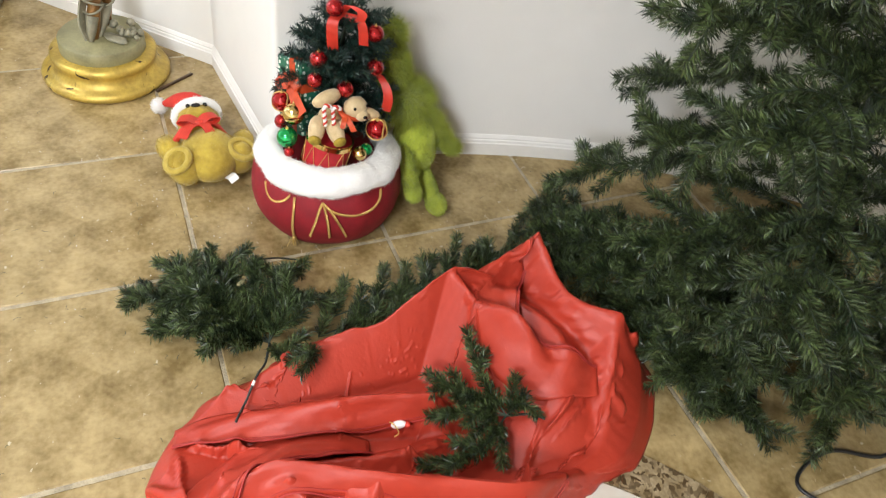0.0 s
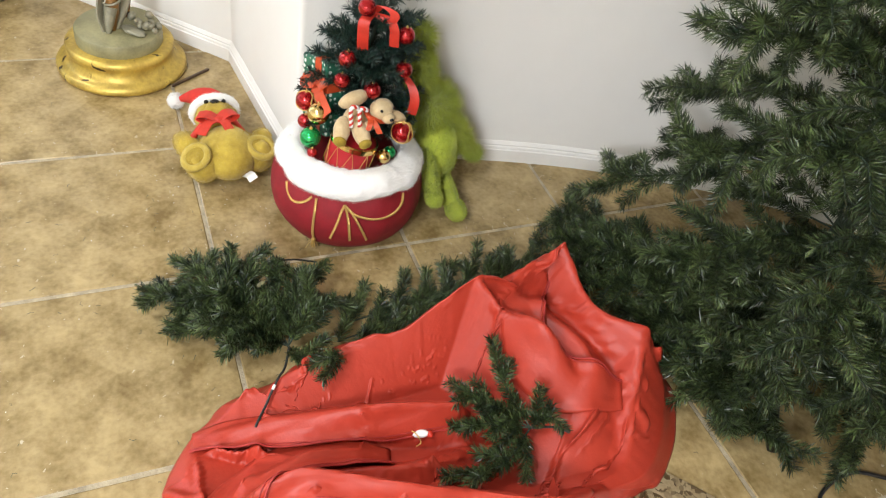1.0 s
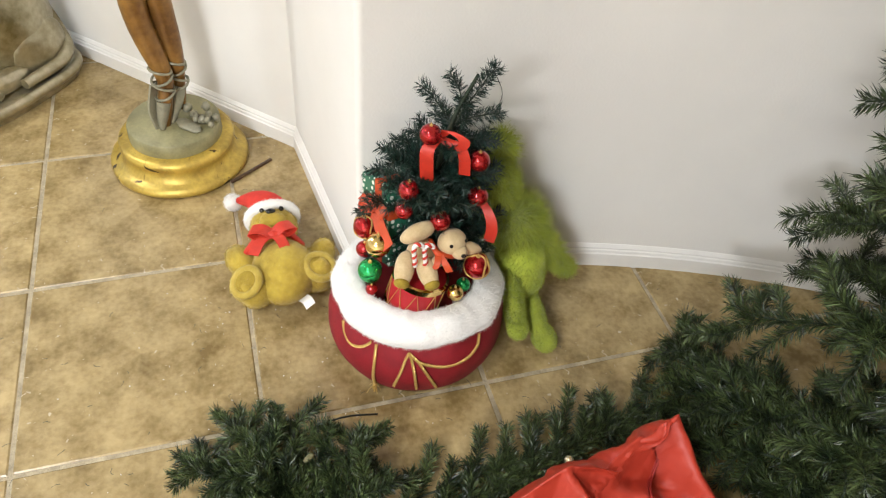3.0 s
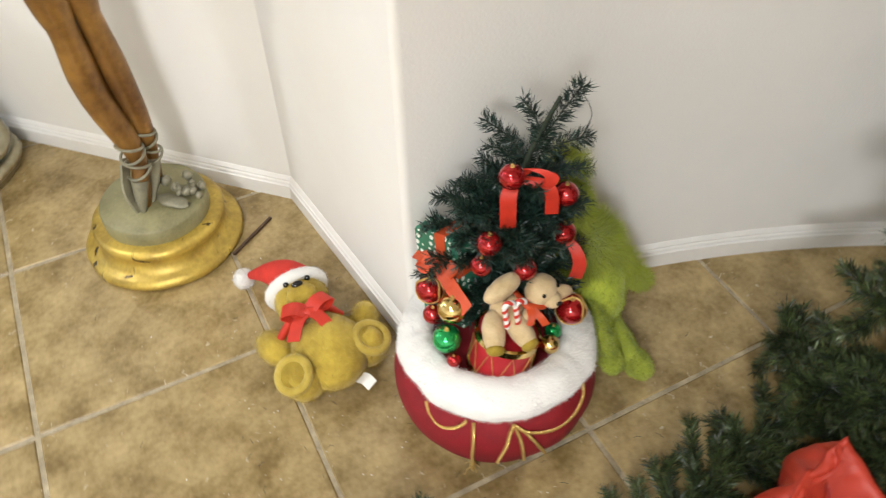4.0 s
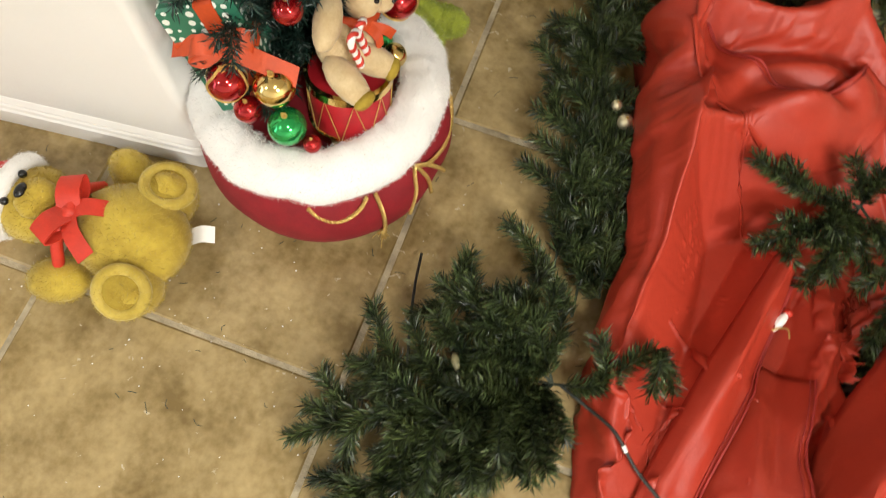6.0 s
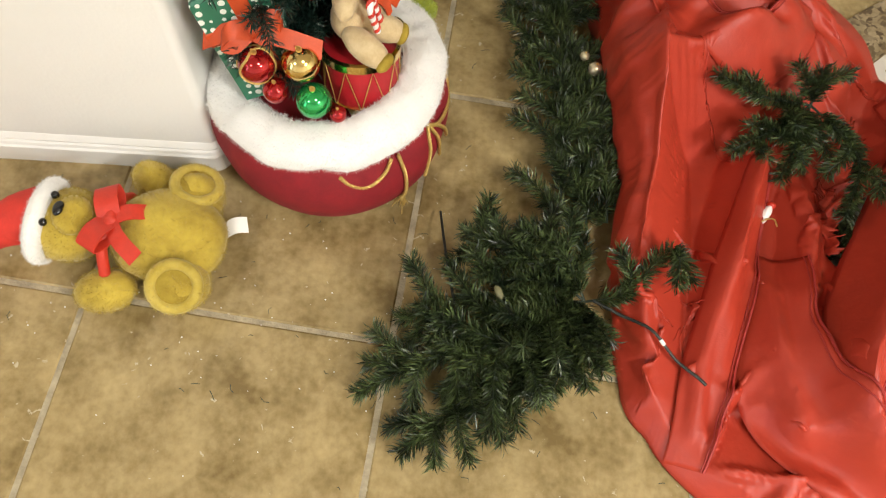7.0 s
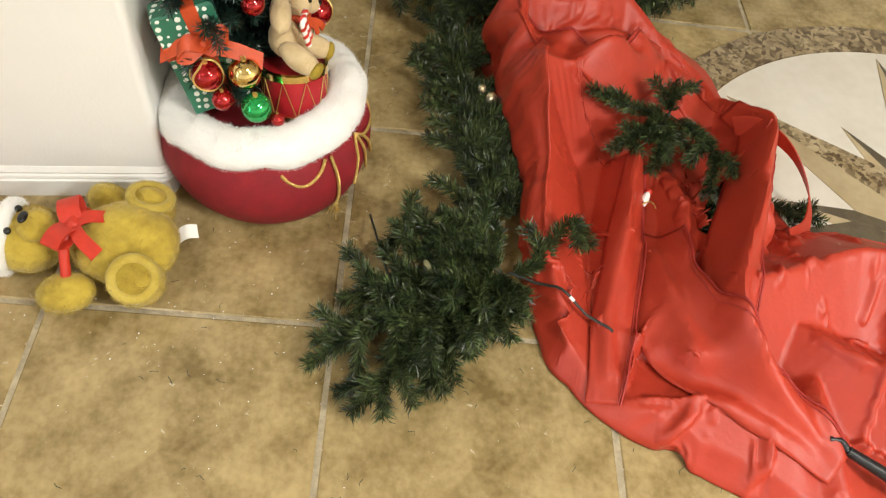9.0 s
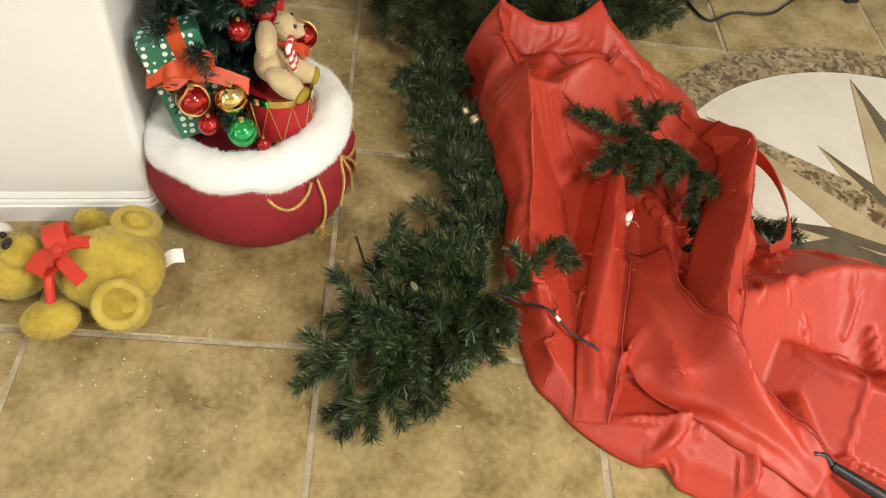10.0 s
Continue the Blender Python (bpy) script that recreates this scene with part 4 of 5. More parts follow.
def fir_branch(sh, main, rng, n_side, side_len, per_m, length, spread=0.8, flat=0.35, curl=0.03, zmin=0.012, first=0.22, lean=0.75):
    """A main twig with side twigs, needles and all."""
    main = np.asarray(main)
    twig_shape(sh, main, rng, per_m, length, 0.0011, 0.0022, lean, 0.08)
    L = np.linalg.norm(np.diff(main, axis=0), axis=1).sum()
    k = len(main)
    for i in range(n_side):
        u = first + (0.96 - first) * (i + rng.uniform(-0.3, 0.3)) / n_side
        j = int(np.clip(u * (k - 1), 0, k - 2))
        p, t = main[j], main[j + 1] - main[j]
        t = t / np.linalg.norm(t)
        s = np.cross(t, (0, 0, 1))
        s /= np.linalg.norm(s) + 1e-9
        sg = 1 if i % 2 else -1
        d = t * (1 - 0.35 * spread) + s * sg * spread * rng.uniform(0.7, 1.2) + np.array([0, 0, rng.normal() * flat])
        d /= np.linalg.norm(d)
        ln = side_len * rng.uniform(0.6, 1.15) * (1 - 0.35 * u)
        e1 = p + d * ln * 0.55 + (0, 0, curl * rng.uniform(-0.3, 1))
        e2 = p + d * ln + s * sg * rng.uniform(-0.02, 0.03) + (0, 0, curl * rng.uniform(-1.0, 1.6))
        path = spline([p, e1, e2], 7)
        path[:, 2] = np.maximum(path[:, 2], zmin)
        twig_shape(sh, path, rng, per_m, length, 0.0011, 0.0015, lean)


def clear_of_wall(p):
    """Bends points that would reach into the curved wall back into the room."""
    d = p[:, :2] - CURVE_C
    r = np.linalg.norm(d, axis=1)
    k = np.minimum(1, (CURVE_R - 0.06) / r)
    q = p.copy()
    q[:, :2] = CURVE_C + d * k[:, None]
    return q


def big_tree():
    rng = np.random.default_rng(33)
    t = thing("fir_tree", "large bare artificial green fir tree on a black stand", "christmas tree")
    obj("trunk", *tube_mesh([(*TRUNK, 0.03), (*TRUNK, 0.8), (*TRUNK, 1.6), (*TRUNK, 2.15)], [0.022, 0.022, 0.016, 0.012], 12), M_BARK, t)
    # stand
    col = obj("stand_collar", *lathe_mesh([(0.022, 0.07), (0.036, 0.07), (0.037, 0.19), (0.034, 0.20), (0.022, 0.20)], (*TRUNK, 0), 24), M_BLACK, t)
    for x, y in ((0.82, 1.115), (0.40, 1.01), (0.30, 1.425), (0.72, 1.53)):
        d = np.array([x, y]) - TRUNK
        leg = obj("stand_leg", *tube_mesh(spline([(*TRUNK + d * 0.1, 0.11), (*TRUNK + d * 0.4, 0.085), (*TRUNK + d * 0.85, 0.03), (x, y, 0.014)], 12), 0.0125, 10), M_BLACK, t)
        obj("rubber_foot", *tube_mesh([(*TRUNK + d * 0.93, 0.020), (*TRUNK + d * 1.03, 0.0155)], 0.0155, 12), M_BLACK, leg)
        obj("brace", *tube_mesh([(*TRUNK + d * 0.09, 0.18), (*TRUNK + d * 0.45, 0.078)], 0.006, 6), M_BLACK, leg)
    # whorls of hinged branches: height, length, end's rise, number
    for k, (z, L, rise, num, per) in enumerate(((0.17, 0.56, -0.11, 9, 3300), (0.43, 0.56, -0.11, 9, 3300), (0.64, 0.54, -0.08, 7, 3200), (0.82, 0.48, 0.0, 9, 3200), (0.97, 0.44, 0.02, 9, 3000), (1.15, 0.38, 0.05, 8, 1800), (1.4, 0.33, 0.08, 7, 700), (1.64, 0.28, 0.1, 6, 600), (1.85, 0.2, 0.12, 5, 600), (2.02, 0.13, 0.12, 4, 600))):
        for i in range(num):
            a = 2 * math.pi * (i + 0.41 * k) / num + rng.uniform(-0.15, 0.15)
            d = np.array([math.cos(a), math.sin(a)])
            ln = L * rng.uniform(0.88, 1.06)
            if -2.25 < math.atan2(d[1], d[0]) < -1.0 and z < 0.75:
                ln *= 0.55 if z < 0.4 else 0.75
            elif -1.0 <= math.atan2(d[1], d[0]) < 0.5 and z < 0.55:
                ln *= 0.62 if z < 0.4 else 0.8
            if z < 0.3 and abs(d[1]) < 0.75 and d[0] < 0:
                ln *= 0.5
            o = (*TRUNK + d * 0.02, z)
            ez = z + rise + rng.uniform(-0.05, 0.05)
            p = spline([o, (*TRUNK + d * ln * 0.5, z + rise * 0.35 + (0.012 if z < 0.4 else 0.035)), (*TRUNK + d * ln * 0.85, max(0.05, ez + 0.02)), (*TRUNK + d * ln, max(0.05, ez))], 14)
            p = clear_of_wall(p)
            sh = Shape()
            fir_branch(sh, p, rng, 12 if L > 0.42 else 9 if L > 0.3 else 5, 0.16 * L / 0.56 + 0.03, per, 0.029, 0.85, 0.28, 0.03, 0.03, 0.2)
            sh.make("branch", [M_NEEDLE, M_BARK], t)
    # low branches that reach out over the tiles
    for x, y, z in ((0.03, 0.925, 0.07), (0.13, 0.86, 0.08), (0.30, 0.84, 0.09), (0.22, 0.90, 0.13), (0.46, 0.93, 0.08), (0.70, 0.95, 0.09)):
        sh = Shape()
        e = np.array([x, y])
        fir_branch(sh, spline([(*TRUNK, 0.17), (*(TRUNK * 0.5 + e * 0.5), 0.13), (*(TRUNK * 0.15 + e * 0.85), z + 0.03), (x, y, z)], 14), rng, 14, 0.13, 3600, 0.029, 0.85, 0.20, 0.02, 0.03, 0.25)
        sh.make("branch", [M_NEEDLE, M_BARK], t)
    # bare wires near the trunk
    for a, z in ((-1.2, 0.66), (-0.75, 0.58), (-1.5, 0.5)):
        d = np.array([math.cos(a), math.sin(a)])
        obj("bare_wire", *tube_mesh([(*TRUNK, z), (*TRUNK + d * 0.16, z + 0.03)], 0.002, 6), M_SHOE, t)


big_tree()


def floor_branches():
    rng = np.random.default_rng(44)
    t = thing("fir_branch", "loose artificial fir branch with a bare hooked wire on the tiles", "fir branch", "loose fir branches")
    sh = Shape()
    node = np.array([0.30, 0.105, 0.05])
    for tip, n in (((-0.035, -0.095, 0.03), 10), ((0.045, -0.175, 0.03), 11), ((0.165, -0.13, 0.03), 10), ((0.25, -0.02, 0.04), 6), ((0.01, 0.03, 0.04), 9), ((0.09, 0.19, 0.06), 8), ((0.20, 0.22, 0.06), 7), ((0.10, -0.08, 0.07), 9)):
        tip = np.array(tip)
        m = node * 0.45 + tip * 0.55 + np.array([0, 0, 0.045])
        if np.linalg.norm(tip - node) > 0.3:
            m = m + np.array([0.02, 0.01, 0])
        s2 = Shape()
        fir_branch(s2, spline([node, m, tip], 12), rng, n, 0.11, 5200, 0.024, 0.8, 0.25, 0.02, 0.014, 0.15)
        s2.make("twig", [M_NEEDLE, M_BARK], t)
    s2 = Shape()
    fir_branch(s2, spline([node, (0.36, 0.12, 0.08), (0.41, 0.18, 0.13), (0.45, 0.14, 0.12)], 10), rng, 2, 0.06, 5000, 0.024, 0.6, 0.2, 0.02, 0.02, 0.3)
    s2.make("twig", [M_NEEDLE, M_BARK], t)
    obj("wire_stem", *tube_mesh(spline([(0.045, 0.235, 0.03), (0.06, 0.16, 0.07), (0.085, 0.07, 0.085), (0.10, 0.03, 0.07)], 12), 0.0022, 8), M_WIRE, t)
    # the long branch behind
    t2 = thing("fir_branch", "long flattened artificial fir branch lying along the red bag", "fir branch", "loose fir branches")
    for path, n in (([(0.30, 0.22, 0.03), (0.27, 0.45, 0.05), (0.21, 0.75, 0.05), (0.22, 1.02, 0.05)], 18), ([(0.25, 0.27, 0.03), (0.235, 0.45, 0.05), (0.22, 0.60, 0.05), (0.20, 0.76, 0.05)], 13),
                    ([(0.33, 0.26, 0.04), (0.31, 0.42, 0.05), (0.25, 0.60, 0.05)], 8), ([(0.20, 0.6, 0.04), (0.19, 0.80, 0.06), (0.27, 1.03, 0.08)], 9)):
        s2 = Shape()
        fir_branch(s2, spline(path, 16), rng, n, 0.11, 4600, 0.025, 0.9, 0.15, 0.015, 0.014, 0.05)
        s2.make("twig", [M_NEEDLE, M_BARK], t2)


floor_branches()


# ---------------------------------------------------------------- the red storage bag, crumpled
def bag_outline():
    o = np.array([(0.36, 0.35), (0.37, 0.06), (0.43, -0.10), (0.57, -0.20), (0.72, -0.27), (0.90, -0.34), (1.12, -0.33), (1.30, -0.2), (1.34, 0.02), (1.22, 0.21), (1.05, 0.27), (0.94, 0.31), (0.895, 0.42), (0.865, 0.54), (0.835, 0.68), (0.81, 0.79), (0.71, 0.90), (0.59, 0.95), (0.46, 0.87), (0.335, 0.815), (0.27, 0.75), (0.315, 0.60), (0.335, 0.48)])
    return spline(np.vstack([o, o[:1]]), 400)[:-1]


BAG_C = np.array([0.66, 0.30])
# ridges of the heap: points on the plan with heights, and a width
RIDGES = [
    ([(0.41, -0.02, 0.05), (0.385, 0.14, 0.09), (0.372, 0.32, 0.14), (0.356, 0.50, 0.255), (0.328, 0.63, 0.215), (0.292, 0.738, 0.27)], 0.055),
    ([(0.356, 0.50, 0.255), (0.43, 0.545, 0.205), (0.515, 0.60, 0.215), (0.60, 0.64, 0.14)], 0.07),
    ([(0.292, 0.738, 0.27), (0.40, 0.755, 0.20), (0.49, 0.77, 0.20), (0.565, 0.83, 0.215)], 0.07),
    ([(0.36, 0.56, 0.18), (0.45, 0.66, 0.175), (0.56, 0.70, 0.17), (0.66, 0.66, 0.12)], 0.10),
    ([(0.565, 0.83, 0.20), (0.67, 0.77, 0.12), (0.775, 0.71, 0.07), (0.81, 0.61, 0.07)], 0.07),
    ([(0.82, 0.62, 0.08), (0.855, 0.48, 0.165), (0.80, 0.33, 0.175), (0.72, 0.12, 0.185), (0.68, 0.02, 0.19), (0.715, -0.08, 0.13), (0.80, -0.17, 0.06)], 0.036),
    ([(0.70, 0.05, 0.18), (0.84, 0.11, 0.15), (0.98, 0.16, 0.155), (1.12, 0.12, 0.17), (1.22, 0.0, 0.14)], 0.08),
    ([(0.84, 0.02, 0.09), (0.93, -0.06, 0.12), (1.08, -0.14, 0.12)], 0.06),
    ([(0.46, -0.12, 0.025), (0.49, 0.02, 0.05), (0.52, 0.18, 0.09), (0.575, 0.40, 0.11)], 0.026),
    ([(0.55, -0.14, 0.05), (0.66, -0.14, 0.07), (0.78, -0.20, 0.06)], 0.05),
    ([(0.585, 0.20, 0.04), (0.605, 0.06, 0.09), (0.64, -0.06, 0.08)], 0.024),
    ([(0.66, 0.40, 0.05), (0.675, 0.28, 0.08), (0.635, 0.12, 0.08), (0.63, 0.0, 0.07)], 0.022),
    ([(0.86, -0.02, 0.05), (0.84, -0.12, 0.08), (0.86, -0.25, 0.05)], 0.03),
]


TENSION = np.array([(0.352, 0.50), (0.605, 0.82), (0.50, -0.12), (0.88, 0.46), (0.285, 0.735), (0.74, -0.10), (1.0, 0.17), (0.72, 0.12)])


def bag_heap(x, y):
    """What the cloth lies over: ridges with flat flanks."""
    h = np.full(x.shape, 0.022)
    for pts, w in RIDGES:
        p = spline(pts, 14)
        best = np.zeros(x.shape)
        for a, b in zip(p[:-1], p[1:]):
            e = b - a
            s = np.clip(((x - a[0]) * e[0] + (y - a[1]) * e[1]) / (e[0] ** 2 + e[1] ** 2), 0, 1)
            d = np.hypot(x - a[0] - s * e[0], y - a[1] - s * e[1])
            q = np.clip(1 - (np.sqrt(d * d + 0.00003) - 0.0055) / (w * 1.9), 0, 1)
            best = np.maximum(best, (a[2] + s * e[2] - 0.02) * (0.75 * q + 0.25 * q * q))
        h = np.maximum(h, 0.02 + best)
    return h


def bag_height(x, y):
    """The heap with creases drawn towards the points where the cloth is caught."""
    rng = np.random.default_rng(17)
    h = bag_heap(x, y)
    for k in range(70):
        t = TENSION[rng.integers(len(TENSION))]
        a = rng.uniform(0, 2 * math.pi) if rng.random() < 0.4 else rng.choice([-1, 1]) * math.pi / 2 + rng.normal() * 0.3
        L, s0 = rng.uniform(0.14, 0.42), rng.uniform(0.0, 0.22)
        d = np.array([math.cos(a), math.sin(a)])
        o = t + d * s0
        u = (x - o[0]) * d[0] + (y - o[1]) * d[1]
        bend = rng.normal() * 0.35
        v = -(x - o[0]) * d[1] + (y - o[1]) * d[0] - bend * u * u
        w = rng.uniform(0.009, 0.026) * (0.45 + 1.1 * np.clip(u / L, 0, 1))
        m, n = rng.uniform(0.7, 1.6), rng.uniform(0.7, 1.6)
        prof = np.clip(1 - np.where(v > 0, v / (w * m), -v / (w * n)), 0, 1)
        along = np.clip(u / (0.12 * L), 0, 1) * np.clip((L - u) / (0.5 * L), 0, 1)
        h = h + rng.choice([1, 1, -0.7]) * rng.uniform(0.010, 0.030) * prof * along
    return np.maximum(h, 0.012)


def settle(P, steps=170):
    """Lets a slack sheet fall on the heap and buckle into folds, by moving its points until its threads keep their length."""
    n = P.shape[0]
    rng = np.random.default_rng(12)
    gx, gy = np.meshgrid(np.arange(0.15, 1.45, 0.005), np.arange(-0.45, 1.1, 0.005), indexing="ij")
    heap = bag_heap(gx, gy)
    edge = np.maximum(abs(np.linspace(-1, 1, n))[:, None], abs(np.linspace(-1, 1, n))[None, :])
    fall = np.clip((1 - edge) / 0.075, 0, 1) ** 0.6

    def under(p):
        u = np.clip((p[..., 0] - 0.15) / 0.005, 0, gx.shape[0] - 2)
        v = np.clip((p[..., 1] + 0.45) / 0.005, 0, gx.shape[1] - 2)
        i, j = u.astype(int), v.astype(int)
        u, v = u - i, v - j
        z = heap[i, j] * (1 - u) * (1 - v) + heap[i + 1, j] * u * (1 - v) + heap[i, j + 1] * (1 - u) * v + heap[i + 1, j + 1] * u * v
        return 0.99 * z * fall + 0.004

    threads = []
    for di, dj, hop, stiff in ((1, 0, 1, 1.0), (0, 1, 1, 1.0), (1, 1, 1, 0.35), (1, -1, 1, 0.35), (1, 0, 3, 0.45), (0, 1, 3, 0.45)):
        for odd in (0, 1):
            i = np.arange(0, n - di * hop)
            j = np.arange(0, n - abs(dj) * hop) + (hop if dj < 0 else 0)
            if di:
                i = i[(i // hop) % 2 == odd]
            else:
                j = j[(j // hop) % 2 == odd]
            a, b = np.ix_(i, j), np.ix_(i + di * hop, j + dj * hop)
            rest = np.linalg.norm(P[b] - P[a], axis=-1)
            slack = 1.042 if hop == 1 else 1.032
            threads.append((a, b, rest * slack, stiff))
    old = P.copy()
    P = P + rng.normal(size=P.shape) * 0.0008
    for k in range(steps):
        step = (P - old) * 0.93
        old = P.copy()
        P = P + step
        P[..., 2] -= 0.00022
        for a, b, rest, stiff in threads:
            d = P[b] - P[a]
            L = np.linalg.norm(d, axis=-1) + 1e-9
            d *= (0.5 * stiff * (L - rest) / L)[..., None]
            P[a] += d
            P[b] -= d
        z = under(P)
        hit = P[..., 2] < z
        P[..., 2] = np.where(hit, z, P[..., 2])
        P[..., :2] = np.where(hit[..., None], P[..., :2] * 0.45 + old[..., :2] * 0.55, P[..., :2])
    return P


def finer(P):
    """Halves the mesh of the sheet, rounding it as it goes."""
    for _ in range(2):
        n = P.shape[0]
        m = (9 * (P[1:-2] + P[2:-1]) - P[:-3] - P[3:]) / 16
        mid = np.concatenate([(P[:1] + P[1:2]) / 2, m, (P[-2:-1] + P[-1:]) / 2])
        Q = np.empty((2 * n - 1, *P.shape[1:]))
        Q[::2], Q[1::2] = P, mid
        P = Q.swapaxes(0, 1)
    return P


def bag_cloth(n=150):
    """The slack sheet, drawn in to the outline and settled on the heap."""
    o = bag_outline()
    ang = np.mod(np.arctan2(o[:, 1] - BAG_C[1], o[:, 0] - BAG_C[0]), 2 * math.pi)
    rad = np.linalg.norm(o - BAG_C, axis=1)
    order = np.argsort(ang)
    g = np.linspace(-1, 1, n)
    u, v = np.meshgrid(g, g, indexing="ij")
    rho = np.maximum(abs(u), abs(v))
    th = np.mod(np.arctan2(v, u), 2 * math.pi)
    rim = np.interp(th, ang[order], rad[order], period=2 * math.pi)
    r = rim * rho
    x, y = BAG_C[0] + r * np.cos(th), BAG_C[1] + r * np.sin(th)
    h = bag_height(x, y) * np.clip((1 - rho) / 0.075, 0, 1) ** 0.6 + 0.006
    return finer(settle(np.stack([x, y, h], -1)))


def red_bag():
    t = thing("storage_bag", "crumpled red nylon storage bag lying open on the floor", "bag")
    P = bag_cloth()
    n = P.shape[0]
    f = [(i * n + j, (i + 1) * n + j, (i + 1) * n + j + 1, i * n + j + 1) for i in range(n - 1) for j in range(n - 1)]
    # the mouth of the bag, a gap under the arching fold
    mx, my = P[:-1, :-1, 0].ravel() - 0.748, P[:-1, :-1, 1].ravel() - 0.30
    ca, sa = math.cos(1.15), math.sin(1.15)
    gap = ((mx * ca + my * sa) / 0.085) ** 2 + ((my * ca - mx * sa) / 0.026) ** 2 < 1
    f = [q for q, g in zip(f, gap) if not g]
    cloth = obj("bag_cloth", P.reshape(-1, 3), f, M_BAG, t)
    sol = cloth.modifiers.new("thickness", "SOLIDIFY")
    sol.thickness, sol.offset = 0.0015, -1
    flat = P.reshape(-1, 3)

    def on_bag(x, y, lift=0.004):
        d = (flat[:, 0] - x) ** 2 + (flat[:, 1] - y) ** 2
        k = np.argpartition(d, 4)[:4]
        return np.array([x, y, flat[k, 2].mean() + lift])

    def flap(pts, left, right, lift, seed):
        """A loose fold of the cloth over the heap: its left edge stands clear, its right side lies down."""
        rng = np.random.default_rng(seed)
        p = spline([(a, b, 0) for a, b, _ in pts], 60)[:, :2]
        wide = np.interp(np.linspace(0, 1, 60), np.linspace(0, 1, len(pts)), [c for *_, c in pts])
        d = np.gradient(p, axis=0)
        s = np.c_[-d[:, 1], d[:, 0]] / np.linalg.norm(d, axis=1)[:, None]
        ph = rng.uniform(0, 6, 3)
        rows = []
        for k in np.linspace(0, 1, 15):
            off = left * (1 - k) - right * k
            q = p + s * (off * wide)[:, None]
            z = np.array([on_bag(x, y, 0.003)[2] for x, y in q])
            z = np.convolve(np.pad(z, 4, mode="edge"), np.ones(9) / 9, "valid") * 0.6 + z * 0.4 + 0.004
            u = np.linspace(0, 1, 60)
            env = np.minimum(1, np.minimum(u, 1 - u) / 0.12)
            z = z + env * (lift * (1 - k) ** 1.5 * (1 + 0.35 * np.sin(9 * u + ph[0])) + 0.007 * np.abs(np.sin(7 * u + 5 * k + ph[1])) * k * (1 - k) * 4)
            rows.append(np.c_[q, z])
        v = np.concatenate(rows)
        ob = obj("bag_flap", v, [(a * 60 + i, (a + 1) * 60 + i, (a + 1) * 60 + i + 1, a * 60 + i + 1) for a in range(14) for i in range(59)], M_BAG, t)
        so = ob.modifiers.new("thickness", "SOLIDIFY")
        so.thickness = 0.0015
        obj("piping", *tube_mesh(rows[0] + (0, 0, 0.001), 0.0022, 6), M_HEM, ob)
        obj("piping", *tube_mesh(rows[1] + (0, 0, 0.0018), 0.0012, 6), M_HEM, ob)

    # the zip's strip, the middle fold and the strap that arches over the opening
    flap([(0.585, 0.40, 0.6), (0.545, 0.20, 1.0), (0.505, 0.02, 1.0), (0.475, -0.13, 0.7)], 0.035, 0.045, 0.016, 1)
    flap([(0.63, 0.24, 0.5), (0.60, 0.08, 1.0), (0.64, -0.04, 1.0), (0.74, -0.12, 1.0), (0.86, -0.22, 0.6)], 0.05, 0.07, 0.022, 2)
    flap([(0.825, 0.58, 0.5), (0.86, 0.47, 0.9), (0.80, 0.31, 1.0), (0.715, 0.10, 1.0), (0.70, -0.03, 1.0), (0.77, -0.13, 0.8), (0.83, -0.19, 0.5)], 0.03, 0.055, 0.012, 3)
    flap([(0.34, 0.70, 0.5), (0.42, 0.62, 1.0), (0.52, 0.60, 1.0), (0.60, 0.66, 1.0), (0.64, 0.76, 0.6)], 0.03, 0.07, 0.02, 4)
    # the strap that loops out over the floor
    q = spline([(0.80, 0.50, 0.115), (0.85, 0.475, 0.140), (0.905, 0.42, 0.130), (0.945, 0.35, 0.085), (0.94, 0.29, 0.05), (0.89, 0.25, 0.06)], 24)
    obj("strap", *ribbon_mesh(q, 0.045, (-0.45, 0.35, 0.8)), M_BAG, t)
    # black plastic handle clipped to the bag
    k = thing("black_handle", "black plastic clip handle lying on the red bag", "handle")
    z = on_bag(0.87, -0.20)[2] + 0.012
    obj("grip", *tube_mesh(spline([(0.868, -0.203, z), (0.93, -0.245, z), (1.02, -0.30, z - 0.01)], 14), np.linspace(0.009, 0.014, 14), 12), M_BLACK, k)
    obj("hook", *tube_mesh(spline([(0.868, -0.203, z), (0.858, -0.188, z + 0.004), (0.838, -0.185, z + 0.004)], 8), 0.006, 10), M_BLACK, k)
    return on_bag


on_bag = red_bag()


def hidden_branch():
    rng = np.random.default_rng(57)
    t = thing("fir_branch", "artificial fir branch half hidden under the red bag", "fir branch", "loose fir branches")
    s2 = Shape()
    fir_branch(s2, spline([(0.69, 0.24, 0.02), (0.77, 0.33, 0.025), (0.88, 0.365, 0.025), (1.0, 0.335, 0.022)], 14), rng, 9, 0.05, 5000, 0.022, 0.7, 0.1, 0.01, 0.012, 0.1)
    s2.make("twig", [M_NEEDLE, M_BARK], t)


hidden_branch()


